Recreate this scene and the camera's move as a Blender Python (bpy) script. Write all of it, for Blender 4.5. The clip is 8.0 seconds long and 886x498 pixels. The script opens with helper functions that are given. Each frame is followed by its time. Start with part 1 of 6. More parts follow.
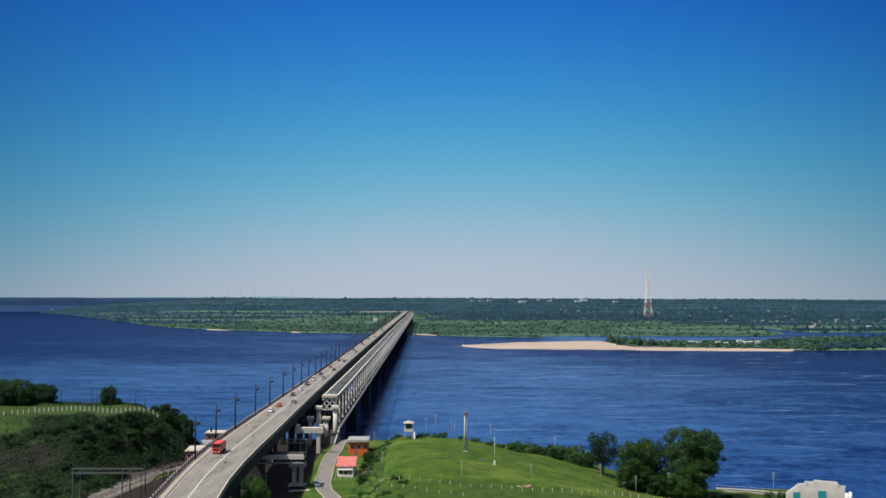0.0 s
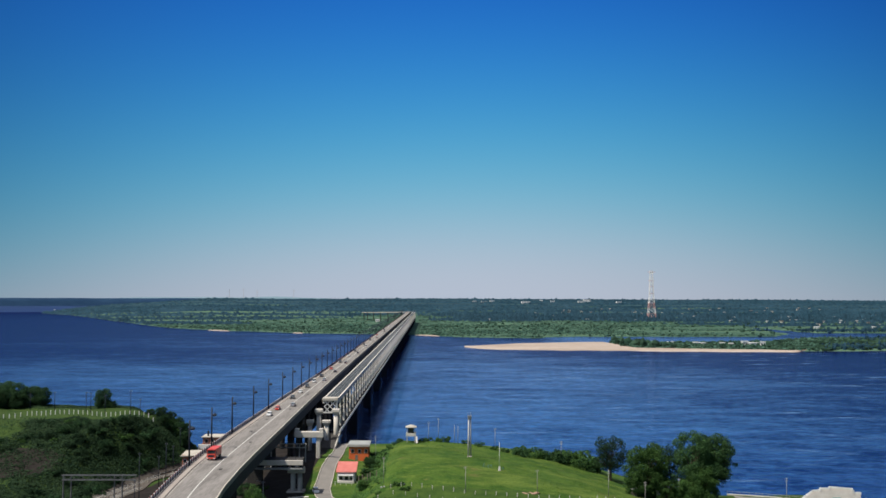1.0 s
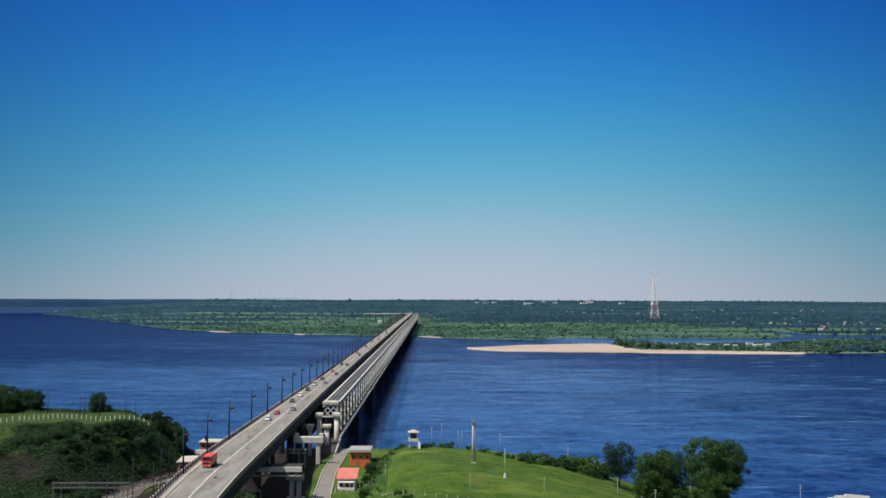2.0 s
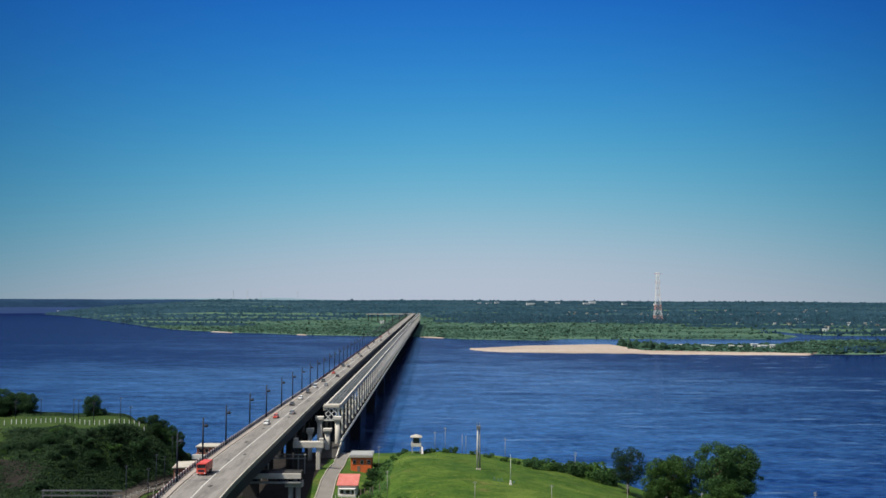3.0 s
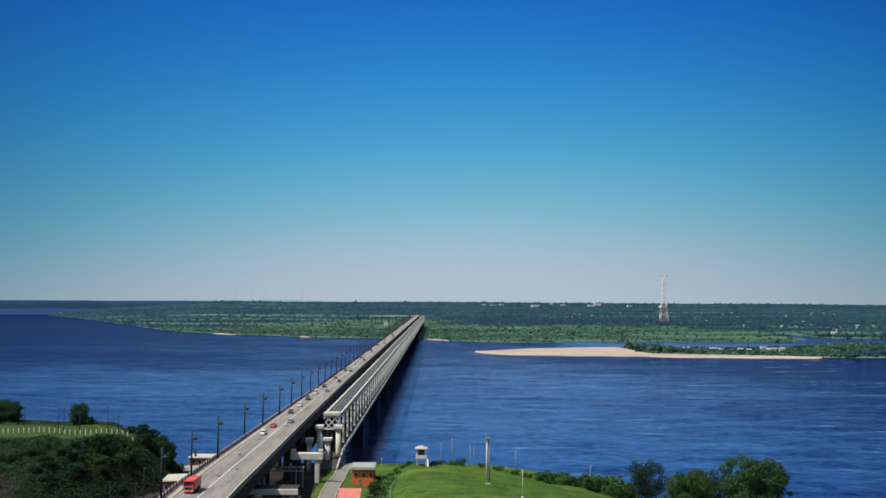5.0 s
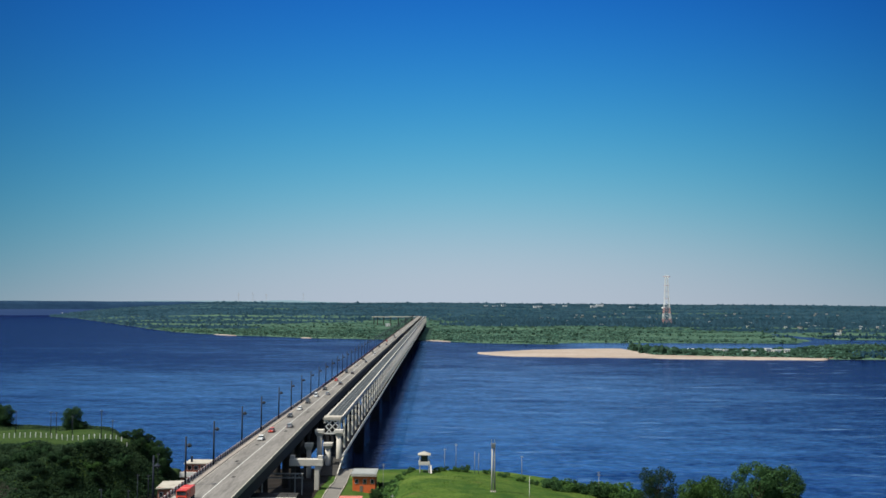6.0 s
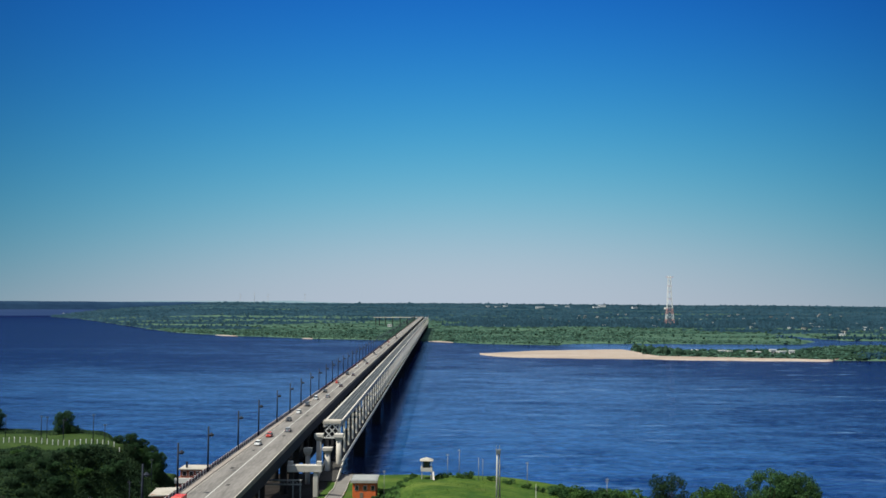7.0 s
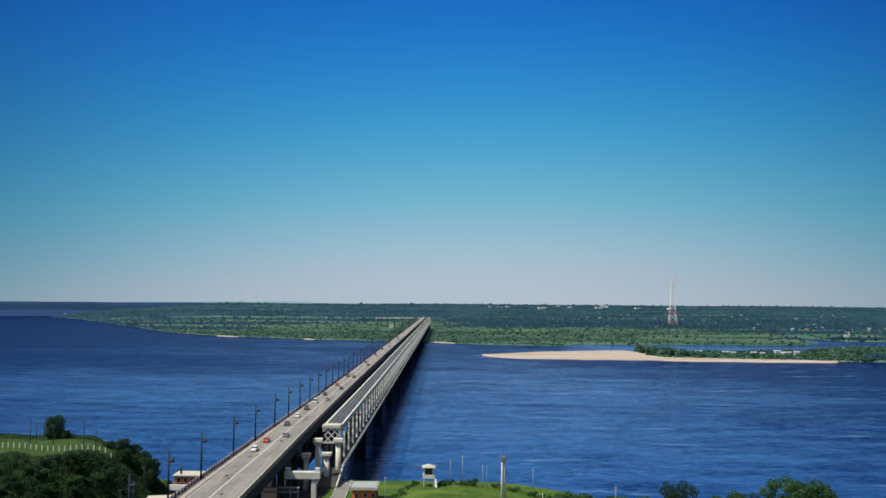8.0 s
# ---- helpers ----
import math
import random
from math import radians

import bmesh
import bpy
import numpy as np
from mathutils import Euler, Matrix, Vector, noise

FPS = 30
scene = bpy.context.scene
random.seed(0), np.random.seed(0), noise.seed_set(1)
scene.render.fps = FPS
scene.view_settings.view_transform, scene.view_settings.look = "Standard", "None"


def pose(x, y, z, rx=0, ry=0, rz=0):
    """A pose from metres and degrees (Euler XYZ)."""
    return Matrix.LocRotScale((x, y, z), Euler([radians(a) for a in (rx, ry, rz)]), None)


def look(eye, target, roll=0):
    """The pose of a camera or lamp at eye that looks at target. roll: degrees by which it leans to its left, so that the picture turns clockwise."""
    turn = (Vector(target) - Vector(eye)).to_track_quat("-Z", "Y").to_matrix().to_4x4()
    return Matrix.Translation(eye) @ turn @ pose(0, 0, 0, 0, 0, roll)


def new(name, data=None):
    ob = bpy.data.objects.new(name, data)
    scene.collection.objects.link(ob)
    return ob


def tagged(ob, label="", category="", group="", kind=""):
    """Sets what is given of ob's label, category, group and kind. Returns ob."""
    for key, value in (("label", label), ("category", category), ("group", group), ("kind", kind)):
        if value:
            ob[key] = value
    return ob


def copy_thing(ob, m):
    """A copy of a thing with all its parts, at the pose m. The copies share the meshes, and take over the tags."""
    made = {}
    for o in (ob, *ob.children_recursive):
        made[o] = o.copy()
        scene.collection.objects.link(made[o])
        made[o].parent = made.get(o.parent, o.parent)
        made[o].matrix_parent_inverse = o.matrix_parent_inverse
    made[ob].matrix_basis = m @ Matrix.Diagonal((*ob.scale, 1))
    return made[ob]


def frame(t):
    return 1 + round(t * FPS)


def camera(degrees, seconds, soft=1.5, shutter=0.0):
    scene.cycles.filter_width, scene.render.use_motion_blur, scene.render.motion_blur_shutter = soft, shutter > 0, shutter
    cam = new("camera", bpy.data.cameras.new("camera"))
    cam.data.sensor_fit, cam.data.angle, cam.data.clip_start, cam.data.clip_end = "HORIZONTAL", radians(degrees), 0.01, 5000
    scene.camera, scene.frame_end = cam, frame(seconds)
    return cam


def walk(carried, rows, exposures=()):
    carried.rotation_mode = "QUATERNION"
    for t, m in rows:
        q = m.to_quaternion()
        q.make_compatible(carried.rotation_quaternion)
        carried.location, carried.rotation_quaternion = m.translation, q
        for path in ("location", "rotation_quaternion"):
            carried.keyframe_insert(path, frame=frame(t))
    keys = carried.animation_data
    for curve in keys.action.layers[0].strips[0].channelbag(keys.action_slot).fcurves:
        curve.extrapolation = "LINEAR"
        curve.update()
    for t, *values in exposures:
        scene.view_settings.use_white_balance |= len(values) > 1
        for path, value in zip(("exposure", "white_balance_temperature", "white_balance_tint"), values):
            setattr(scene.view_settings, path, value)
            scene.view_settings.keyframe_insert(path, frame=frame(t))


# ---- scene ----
cam = camera(47.7, 8.0, soft=1.6)
PATH = [
    (0, (52.795, -445.059, 76.864), (52.825, -443.061, 76.955), 0.17),
    (0.5, (52.83, -440.072, 76.846), (52.858, -438.075, 76.937), 0.17),
    (1, (52.716, -435.058, 76.86), (52.741, -433.061, 76.952), 0.18),
    (1.5, (52.557, -430.111, 76.868), (52.58, -428.114, 76.962), 0.2),
    (3, (52.004, -415.258, 77.124), (52.02, -413.26, 77.219), 0.25),
    (3.5, (51.782, -410.275, 77.196), (51.797, -408.277, 77.292), 0.27),
    (4, (51.6, -405.213, 77.291), (51.612, -403.216, 77.387), 0.29),
    (4.5, (51.465, -400.178, 77.364), (51.475, -398.18, 77.461), 0.31),
    (6, (50.695, -385.242, 77.579), (50.699, -383.245, 77.679), 0.36),
    (6.5, (50.542, -380.212, 77.611), (50.545, -378.214, 77.711), 0.38),
    (7, (50.409, -375.033, 77.642), (50.409, -373.035, 77.743), 0.39),
    (7.5, (50.269, -369.811, 77.704), (50.268, -367.813, 77.806), 0.4),
    (8, (50.194, -364.619, 77.772), (50.19, -362.621, 77.874), 0.41),
]
walk(cam, [(t, look(eye, target, roll)) for t, eye, target, roll in PATH], [(0, 0.67, 6360, 9), (4, 0.67, 6310, 6), (8, 0.67, 6260, 3)])

# ---- daylight ----
SUN_FROM = Vector((-8.3, -4.2, 14.6)).normalized()
world = bpy.data.worlds.new("sky")
scene.world = world
world.use_nodes = True
wn, wl = world.node_tree.nodes, world.node_tree.links
sky = wn.new("ShaderNodeTexSky")
sky.sky_type = "NISHITA"
sky.sun_disc = False
sky.sun_elevation = math.asin(SUN_FROM.z)
sky.sun_rotation = math.atan2(SUN_FROM.x, SUN_FROM.y)
sky.altitude = 0
sky.air_density, sky.dust_density, sky.ozone_density = 0.3, 0.3, 1.0
# lens vignette put into the sky: raised and dimmed away from the view axis
way, axes = wn.new("ShaderNodeTexCoord"), wn.new("ShaderNodeSeparateXYZ")
wl.new(way.outputs["Generated"], axes.inputs[0])


def world_math(op, a, b, clamp=False):
    m_ = wn.new("ShaderNodeMath")
    m_.operation, m_.use_clamp = op, clamp
    for socket, value in zip(m_.inputs, (a, b)):
        if isinstance(value, (int, float)):
            socket.default_value = value
        else:
            wl.new(value, socket)
    return m_.outputs[0]


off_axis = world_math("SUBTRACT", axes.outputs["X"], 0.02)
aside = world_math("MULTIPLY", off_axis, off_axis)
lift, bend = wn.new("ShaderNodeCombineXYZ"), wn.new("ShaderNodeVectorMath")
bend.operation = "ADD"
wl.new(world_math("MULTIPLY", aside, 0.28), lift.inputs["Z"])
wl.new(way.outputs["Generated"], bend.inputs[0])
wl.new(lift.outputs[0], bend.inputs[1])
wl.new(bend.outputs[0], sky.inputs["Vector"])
vignette = world_math("SUBTRACT", 1.06, world_math("MINIMUM", world_math("MULTIPLY", aside, 1.9), 0.42))
# and the sky is brightest round the sun
sunward = wn.new("ShaderNodeVectorMath")
sunward.operation = "DOT_PRODUCT"
sunward.inputs[1].default_value = SUN_FROM
wl.new(way.outputs["Generated"], sunward.inputs[0])
aureole = world_math("POWER", world_math("MAXIMUM", world_math("SUBTRACT", sunward.outputs["Value"], 0.30), 0.0), 1.5)
# the clear air's colour, held to the depth of blue of the day
split, join = wn.new("ShaderNodeSeparateColor"), wn.new("ShaderNodeCombineColor")
wl.new(sky.outputs["Color"], split.inputs[0])
for i, (power, knee, top) in enumerate(((3.1, 0.0050, 3.62), (3.0, 0.0027, 3.66), (6.0, 0.0000104, 4.25))):
    steps = []
    for op, value in (("MULTIPLY", 0.1), ("POWER", power), ("ADD", knee)):
        m_ = wn.new("ShaderNodeMath")
        m_.operation = op
        m_.inputs[1].default_value = value
        wl.new(steps[-1].outputs[0] if steps else split.outputs[i], m_.inputs[0])
        steps.append(m_)
    div, mul = wn.new("ShaderNodeMath"), wn.new("ShaderNodeMath")
    div.operation, mul.operation = "DIVIDE", "MULTIPLY"
    wl.new(steps[1].outputs[0], div.inputs[0])
    wl.new(steps[2].outputs[0], div.inputs[1])
    wl.new(div.outputs[0], mul.inputs[0])
    mul.inputs[1].default_value = top
    wl.new(mul.outputs[0], join.inputs[i])
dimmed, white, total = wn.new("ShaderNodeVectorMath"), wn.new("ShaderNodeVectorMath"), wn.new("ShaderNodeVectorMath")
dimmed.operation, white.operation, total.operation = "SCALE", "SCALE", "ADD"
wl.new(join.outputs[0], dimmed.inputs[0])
wl.new(vignette, dimmed.inputs["Scale"])
white.inputs[0].default_value = (16.0, 16.0, 16.6)
wl.new(aureole, white.inputs["Scale"])
wl.new(dimmed.outputs[0], total.inputs[0])
wl.new(white.outputs[0], total.inputs[1])
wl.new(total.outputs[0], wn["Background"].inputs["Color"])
wn["Background"].inputs["Strength"].default_value = 0.085
sun = new("sun", bpy.data.lights.new("sun", "SUN"))
sun.data.energy, sun.data.angle, sun.data.color = 4.6, radians(0.5), (1.0, 0.92, 0.80)
sun.matrix_world = look(SUN_FROM * 100, (0, 0, 0))


# ---- materials ----
def material(name, a, b, scale=1.0, rough=0.8, bump=0.2, metal=0.0, fine=9.0, vary=0.0, spec=0.12, low=0.35, high=0.65, stretch=1.0):
    """Two colours mixed by coarse and fine noise in world metres, with relief."""
    m = bpy.data.materials.new(name)
    m.use_nodes = True
    n, l = m.node_tree.nodes, m.node_tree.links
    p = n["Principled BSDF"]
    geo = n.new("ShaderNodeNewGeometry")
    big, small = n.new("ShaderNodeTexNoise"), n.new("ShaderNodeTexNoise")
    big.inputs["Scale"].default_value, big.inputs["Detail"].default_value = scale, 5
    small.inputs["Scale"].default_value, small.inputs["Detail"].default_value = scale * fine, 4
    place = n.new("ShaderNodeMapping")
    place.inputs["Scale"].default_value = (stretch, 1.0, 1.0)
    l.new(geo.outputs["Position"], place.inputs["Vector"])
    for t in (big, small):
        l.new(place.outputs[0], t.inputs["Vector"])
    add = n.new("ShaderNodeMath")
    add.operation = "MULTIPLY_ADD"
    add.inputs[1].default_value, = (0.4,)
    l.new(small.outputs["Fac"], add.inputs[0])
    half = n.new("ShaderNodeMath")
    half.operation = "MULTIPLY"
    half.inputs[1].default_value = 0.6
    l.new(big.outputs["Fac"], half.inputs[0])
    l.new(half.outputs[0], add.inputs[2])
    ramp = n.new("ShaderNodeValToRGB")
    ramp.color_ramp.elements[0].position, ramp.color_ramp.elements[0].color = low, (*a, 1)
    ramp.color_ramp.elements[1].position, ramp.color_ramp.elements[1].color = high, (*b, 1)
    l.new(add.outputs[0], ramp.inputs["Fac"])
    out = ramp.outputs["Color"]
    if vary:
        info, hsv, rng = n.new("ShaderNodeObjectInfo"), n.new("ShaderNodeHueSaturation"), n.new("ShaderNodeMapRange")
        rng.inputs["To Min"].default_value, rng.inputs["To Max"].default_value = 1 - vary, 1 + vary
        l.new(info.outputs["Random"], rng.inputs["Value"])
        l.new(rng.outputs[0], hsv.inputs["Value"])
        l.new(out, hsv.inputs["Color"])
        out = hsv.outputs["Color"]
    l.new(out, p.inputs["Base Color"])
    p.inputs["Roughness"].default_value, p.inputs["Metallic"].default_value = rough, metal
    p.inputs["Specular IOR Level"].default_value = spec
    if bump:
        b_ = n.new("ShaderNodeBump")
        b_.inputs["Strength"].default_value, b_.inputs["Distance"].default_value = bump, 0.6 / scale / fine
        l.new(add.outputs[0], b_.inputs["Height"])
        l.new(b_.outputs["Normal"], p.inputs["Normal"])
    return m


def dry_patches(m, straw, earth, lush=None):
    """Sun-dried straw patches, paler mown streaks and small worn spots over a grass material."""
    n, l = m.node_tree.nodes, m.node_tree.links
    p = n["Principled BSDF"]
    geo = n.new("ShaderNodeNewGeometry")
    colour = p.inputs["Base Color"].links[0].from_socket
    layers = [(0.045, 0.45, 6, 0.52, 0.74, 0.40, straw), (0.55, 0.5, 5, 0.52, 0.72, 0.55, straw), (0.16, 0.5, 7, 0.62, 0.74, 0.75, earth)]
    if lush:
        layers += [(0.12, 0.35, 6, 0.53, 0.66, 0.50, straw), (0.30, 0.4, 6, 0.52, 0.66, 0.60, lush), (1.3, 0.6, 4, 0.50, 0.68, 0.55, lush)]
    for scale, stretch, detail, low, high, top, tint in layers:
        place, tex, rng_, mix = n.new("ShaderNodeMapping"), n.new("ShaderNodeTexNoise"), n.new("ShaderNodeMapRange"), n.new("ShaderNodeMix")
        place.inputs["Scale"].default_value = (stretch, 1.0, 1.0)
        place.inputs["Rotation"].default_value = (0, 0, radians(-8))
        tex.inputs["Scale"].default_value, tex.inputs["Detail"].default_value = scale, detail
        rng_.inputs["From Min"].default_value, rng_.inputs["From Max"].default_value, rng_.inputs["To Max"].default_value = low, high, top
        mix.data_type = "RGBA"
        l.new(geo.outputs["Position"], place.inputs["Vector"])
        l.new(place.outputs[0], tex.inputs["Vector"])
        l.new(tex.outputs["Fac"], rng_.inputs["Value"])
        l.new(rng_.outputs[0], mix.inputs["Factor"])
        l.new(colour, mix.inputs[6])
        mix.inputs[7].default_value = (*tint, 1)
        colour = mix.outputs[2]
    l.new(colour, p.inputs["Base Color"])
    return m


def leafy(name, a, b, vary=0.25, clump=0.5, low=0.35, high=0.65, spread=(0.75, 1.28)):
    """Foliage: colour by island and by coarse noise, a little light through the leaf."""
    m = material(name, a, b, scale=clump, rough=0.65, bump=0, fine=4, vary=vary, spec=0.05, low=low, high=high)
    n, l = m.node_tree.nodes, m.node_tree.links
    p = n["Principled BSDF"]
    geo, hsv, rng = n.new("ShaderNodeNewGeometry"), n.new("ShaderNodeHueSaturation"), n.new("ShaderNodeMapRange")
    rng.inputs["To Min"].default_value, rng.inputs["To Max"].default_value = spread
    l.new(geo.outputs["Random Per Island"], rng.inputs["Value"])
    l.new(rng.outputs[0], hsv.inputs["Value"])
    l.new(p.inputs["Base Color"].links[0].from_socket, hsv.inputs["Color"])
    l.new(hsv.outputs["Color"], p.inputs["Base Color"])
    through_leaf, blend = n.new("ShaderNodeBsdfTranslucent"), n.new("ShaderNodeMixShader")
    blend.inputs["Fac"].default_value = 0.45
    l.new(hsv.outputs["Color"], through_leaf.inputs["Color"])
    l.new(p.outputs[0], blend.inputs[1])
    l.new(through_leaf.outputs[0], blend.inputs[2])
    l.new(blend.outputs[0], n["Material Output"].inputs["Surface"])
    return m


M_GRASS = material("grass", (0.0190, 0.0490, 0.0060), (0.0505, 0.0870, 0.0115), scale=0.16, rough=0.95, bump=0.7, fine=8, low=0.40, high=0.62)
dry_patches(M_GRASS, (0.088, 0.118, 0.022), (0.115, 0.095, 0.034), (0.015, 0.040, 0.006))
# far meadow and woodland floor: distance haze mixed into the colours
M_FIELD = material("meadow", (0.0200, 0.0480, 0.0350), (0.0640, 0.1120, 0.0690), scale=0.02, rough=0.95, bump=0.2, fine=6, low=0.42, high=0.60, stretch=0.12)
M_FARFLOOR = material("haze_blue_wood_floor", (0.005176, 0.01941, 0.0348), (0.03106, 0.06751, 0.07178), scale=0.012, rough=0.95, bump=0.2, fine=6, low=0.43, high=0.62, stretch=0.12)
M_LONGGRASS = material("long_grass", (0.0155, 0.0365, 0.006), (0.039, 0.066, 0.011), scale=0.3, rough=0.95, bump=0.6, fine=7)
M_HILLGRASS = material("hill_grass", (0.013, 0.030, 0.006), (0.034, 0.056, 0.011), scale=0.3, rough=0.95, bump=0.6, fine=7)
M_EARTH = material("reddish_earth", (0.16, 0.105, 0.07), (0.25, 0.17, 0.12), scale=0.8, rough=0.95, bump=0.5, fine=9)
# dark bare soil, also the painted shade under the bridge
M_SOIL = material("bare_soil_and_shade", (0.008, 0.007, 0.006), (0.020, 0.016, 0.014), scale=0.4, rough=0.95, bump=0.4)
M_SAND = material("sand", (0.235, 0.190, 0.158), (0.325, 0.283, 0.245), scale=0.025, rough=0.95, bump=0.1, stretch=0.15, low=0.38, high=0.58)
dry_patches(M_SAND, (0.265, 0.195, 0.145), (0.195, 0.140, 0.100), (0.185, 0.130, 0.092))
M_ASPHALT = material("worn_asphalt", (0.108, 0.0995, 0.0930), (0.180, 0.167, 0.156), scale=0.03, rough=0.9, bump=0.1, fine=8, stretch=11.0, low=0.38, high=0.6)
M_LANE = material("low_road_asphalt", (0.1183, 0.1096, 0.1009), (0.1653, 0.154, 0.1418), scale=0.2, rough=0.9, bump=0.1)
M_CONC = material("concrete", (0.245, 0.224, 0.19), (0.354, 0.326, 0.286), scale=0.25, rough=0.85, bump=0.15, vary=0.08)
M_WALK = material("beige_walkway_slab", (0.205, 0.178, 0.160), (0.278, 0.246, 0.222), scale=0.05, rough=0.9, bump=0.1, fine=10, stretch=6.0)
M_PALE = material("pale_concrete", (0.35, 0.325, 0.29), (0.47, 0.442, 0.40), scale=0.3, rough=0.85, bump=0.1, vary=0.06)
# brighter, warmer white stands in for sunlight on the truss posts
M_POST = material("sunlit_post_white", (0.7, 0.6486, 0.5412), (0.8, 0.7426, 0.6232), scale=0.5, rough=0.6, bump=0.05)
M_TIE = material("dark_grey_ties", (0.085, 0.095, 0.105), (0.135, 0.148, 0.158), scale=0.15, rough=0.9, bump=0.1, vary=0.15)
M_CREAM = material("cream_render", (0.52, 0.462, 0.405), (0.64, 0.585, 0.525), scale=0.4, rough=0.85, bump=0.08)
M_WHITE = material("white_paint", (0.4942, 0.4863, 0.4637), (0.5986, 0.5907, 0.569), scale=0.6, rough=0.6, bump=0.05)
M_STEEL = material("dark_steel", (0.0085, 0.0115, 0.0200), (0.0190, 0.0235, 0.0360), scale=0.5, rough=0.7, bump=0.05)
# near-black colour stands for the shade inside and under the bridges
M_SHADEBLACK = material("shade_black_steel", (0.004, 0.0045, 0.006), (0.009, 0.010, 0.013), scale=0.5, rough=0.8, bump=0.05, spec=0.05)
M_GREY = material("grey_steel", (0.15, 0.156, 0.163), (0.218, 0.224, 0.231), scale=0.4, rough=0.55, bump=0.05, metal=0.3)
M_POLE = material("pale_pole", (0.17, 0.165, 0.155), (0.25, 0.243, 0.23), scale=0.8, rough=0.85, bump=0.05)
M_REDRAIL = material("dull_red_paint", (0.136, 0.051, 0.0544), (0.204, 0.0816, 0.0816), scale=0.4, rough=0.6, bump=0.05)
M_LINE = material("road_paint", (0.270, 0.262, 0.244), (0.430, 0.420, 0.395), scale=0.5, rough=0.8, bump=0.05)
M_SLAB = material("slab_grey", (0.17, 0.177, 0.177), (0.245, 0.252, 0.245), scale=0.1, rough=0.85, bump=0.1)
M_ORANGE = material("orange_render", (0.44, 0.088, 0.026), (0.52, 0.125, 0.043), scale=0.5, rough=0.85, bump=0.05)
M_PINKROOF = material("faded_red_roof", (0.34, 0.0952, 0.0816), (0.422, 0.15, 0.129), scale=0.6, rough=0.7, bump=0.05)
M_BRICK = material("red_brown_wall", (0.19, 0.0748, 0.0476), (0.258, 0.116, 0.0816), scale=0.6, rough=0.85, bump=0.1)
M_GLASS = material("dark_window_glass", (0.0136, 0.017, 0.0204), (0.0272, 0.034, 0.0408), scale=1, rough=0.1, bump=0, spec=0.6)
M_DULLTEAL = material("faded_teal_paint", (0.05, 0.12, 0.13), (0.09, 0.18, 0.19), scale=0.8, rough=0.6, bump=0.03)
M_TEAL = material("teal_panel", (0.0204, 0.204, 0.231), (0.0408, 0.286, 0.306), scale=0.6, rough=0.5, bump=0.03)
M_RED = material("red_vehicle_paint", (0.422, 0.034, 0.017), (0.49, 0.051, 0.0238), scale=1, rough=0.35, bump=0, spec=0.5)
M_CARDARK = material("dark_car_paint", (0.0204, 0.0204, 0.0238), (0.0408, 0.034, 0.034), scale=1, rough=0.3, bump=0, spec=0.5)
M_CARWHITE = material("white_car_paint", (0.602, 0.593, 0.568), (0.688, 0.679, 0.662), scale=1, rough=0.3, bump=0, spec=0.5)
M_CARSILVER = material("silver_car_paint", (0.238, 0.245, 0.252), (0.306, 0.313, 0.32), scale=1, rough=0.35, bump=0, metal=0.4)
M_TYRE = material("tyre_rubber", (0.0136, 0.0136, 0.0136), (0.0238, 0.0238, 0.0238), scale=2, rough=0.9, bump=0)
M_BALLAST = material("ballast", (0.045, 0.039, 0.034), (0.082, 0.071, 0.060), scale=0.5, rough=0.95, bump=0.4)
M_BARK = material("bark", (0.0408, 0.0306, 0.0204), (0.0816, 0.0612, 0.0442), scale=1.5, rough=0.95, bump=0.4)
M_WOOD = material("weathered_wood", (0.109, 0.0884, 0.068), (0.177, 0.15, 0.116), scale=1.5, rough=0.9, bump=0.1)
M_MASTRED = material("mast_red", (0.396, 0.195, 0.18), (0.462, 0.255, 0.225), scale=0.2, rough=0.6, bump=0)
M_LEAF = leafy("leaves", (0.0210, 0.0520, 0.0205), (0.0570, 0.1110, 0.0400))
M_LEAFLIGHT = leafy("light_leaves", (0.0260, 0.0640, 0.0180), (0.0740, 0.1400, 0.0380))
M_LEAFDARK = leafy("dark_leaves", (0.0120, 0.0270, 0.0140), (0.0270, 0.0520, 0.0230))
M_HILLLEAF = leafy("hillside_growth", (0.0125, 0.0285, 0.0140), (0.0275, 0.0500, 0.0230), clump=0.16, low=0.40, high=0.62, spread=(0.7, 1.35))
M_HILLTREE = leafy("hill_leaves", (0.0160, 0.0400, 0.0185), (0.0430, 0.0840, 0.0340))
# leaf colours of the far bank carry the blue lift of haze
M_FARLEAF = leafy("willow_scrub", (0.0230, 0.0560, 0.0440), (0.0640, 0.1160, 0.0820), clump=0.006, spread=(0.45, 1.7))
M_FARWOOD = leafy("haze_blue_woods", (0.0112, 0.0335, 0.0510), (0.0265, 0.0600, 0.0860), clump=0.004, spread=(0.72, 1.25))
M_FARTREE = leafy("far_single_trees", (0.0120, 0.0310, 0.0230), (0.0290, 0.0600, 0.0400), clump=0.01)
M_ISLELEAF = leafy("island_scrub", (0.0180, 0.0440, 0.0300), (0.0440, 0.0860, 0.0540), clump=0.02, spread=(0.6, 1.5))
# stone darkened in its colour for the shade under the decks
M_PIER = material("shade_dark_stone", (0.020, 0.019, 0.018), (0.038, 0.036, 0.033), scale=0.2, rough=0.9, bump=0.2, vary=0.1)
M_DARK = material("dark_slab", (0.0238, 0.0231, 0.0231), (0.051, 0.0476, 0.0442), scale=0.3, rough=0.9, bump=0.1)
M_PARAPET = material("mauve_grey_paint", (0.065, 0.05, 0.065), (0.11, 0.085, 0.11), scale=0.5, rough=0.7, bump=0.05)


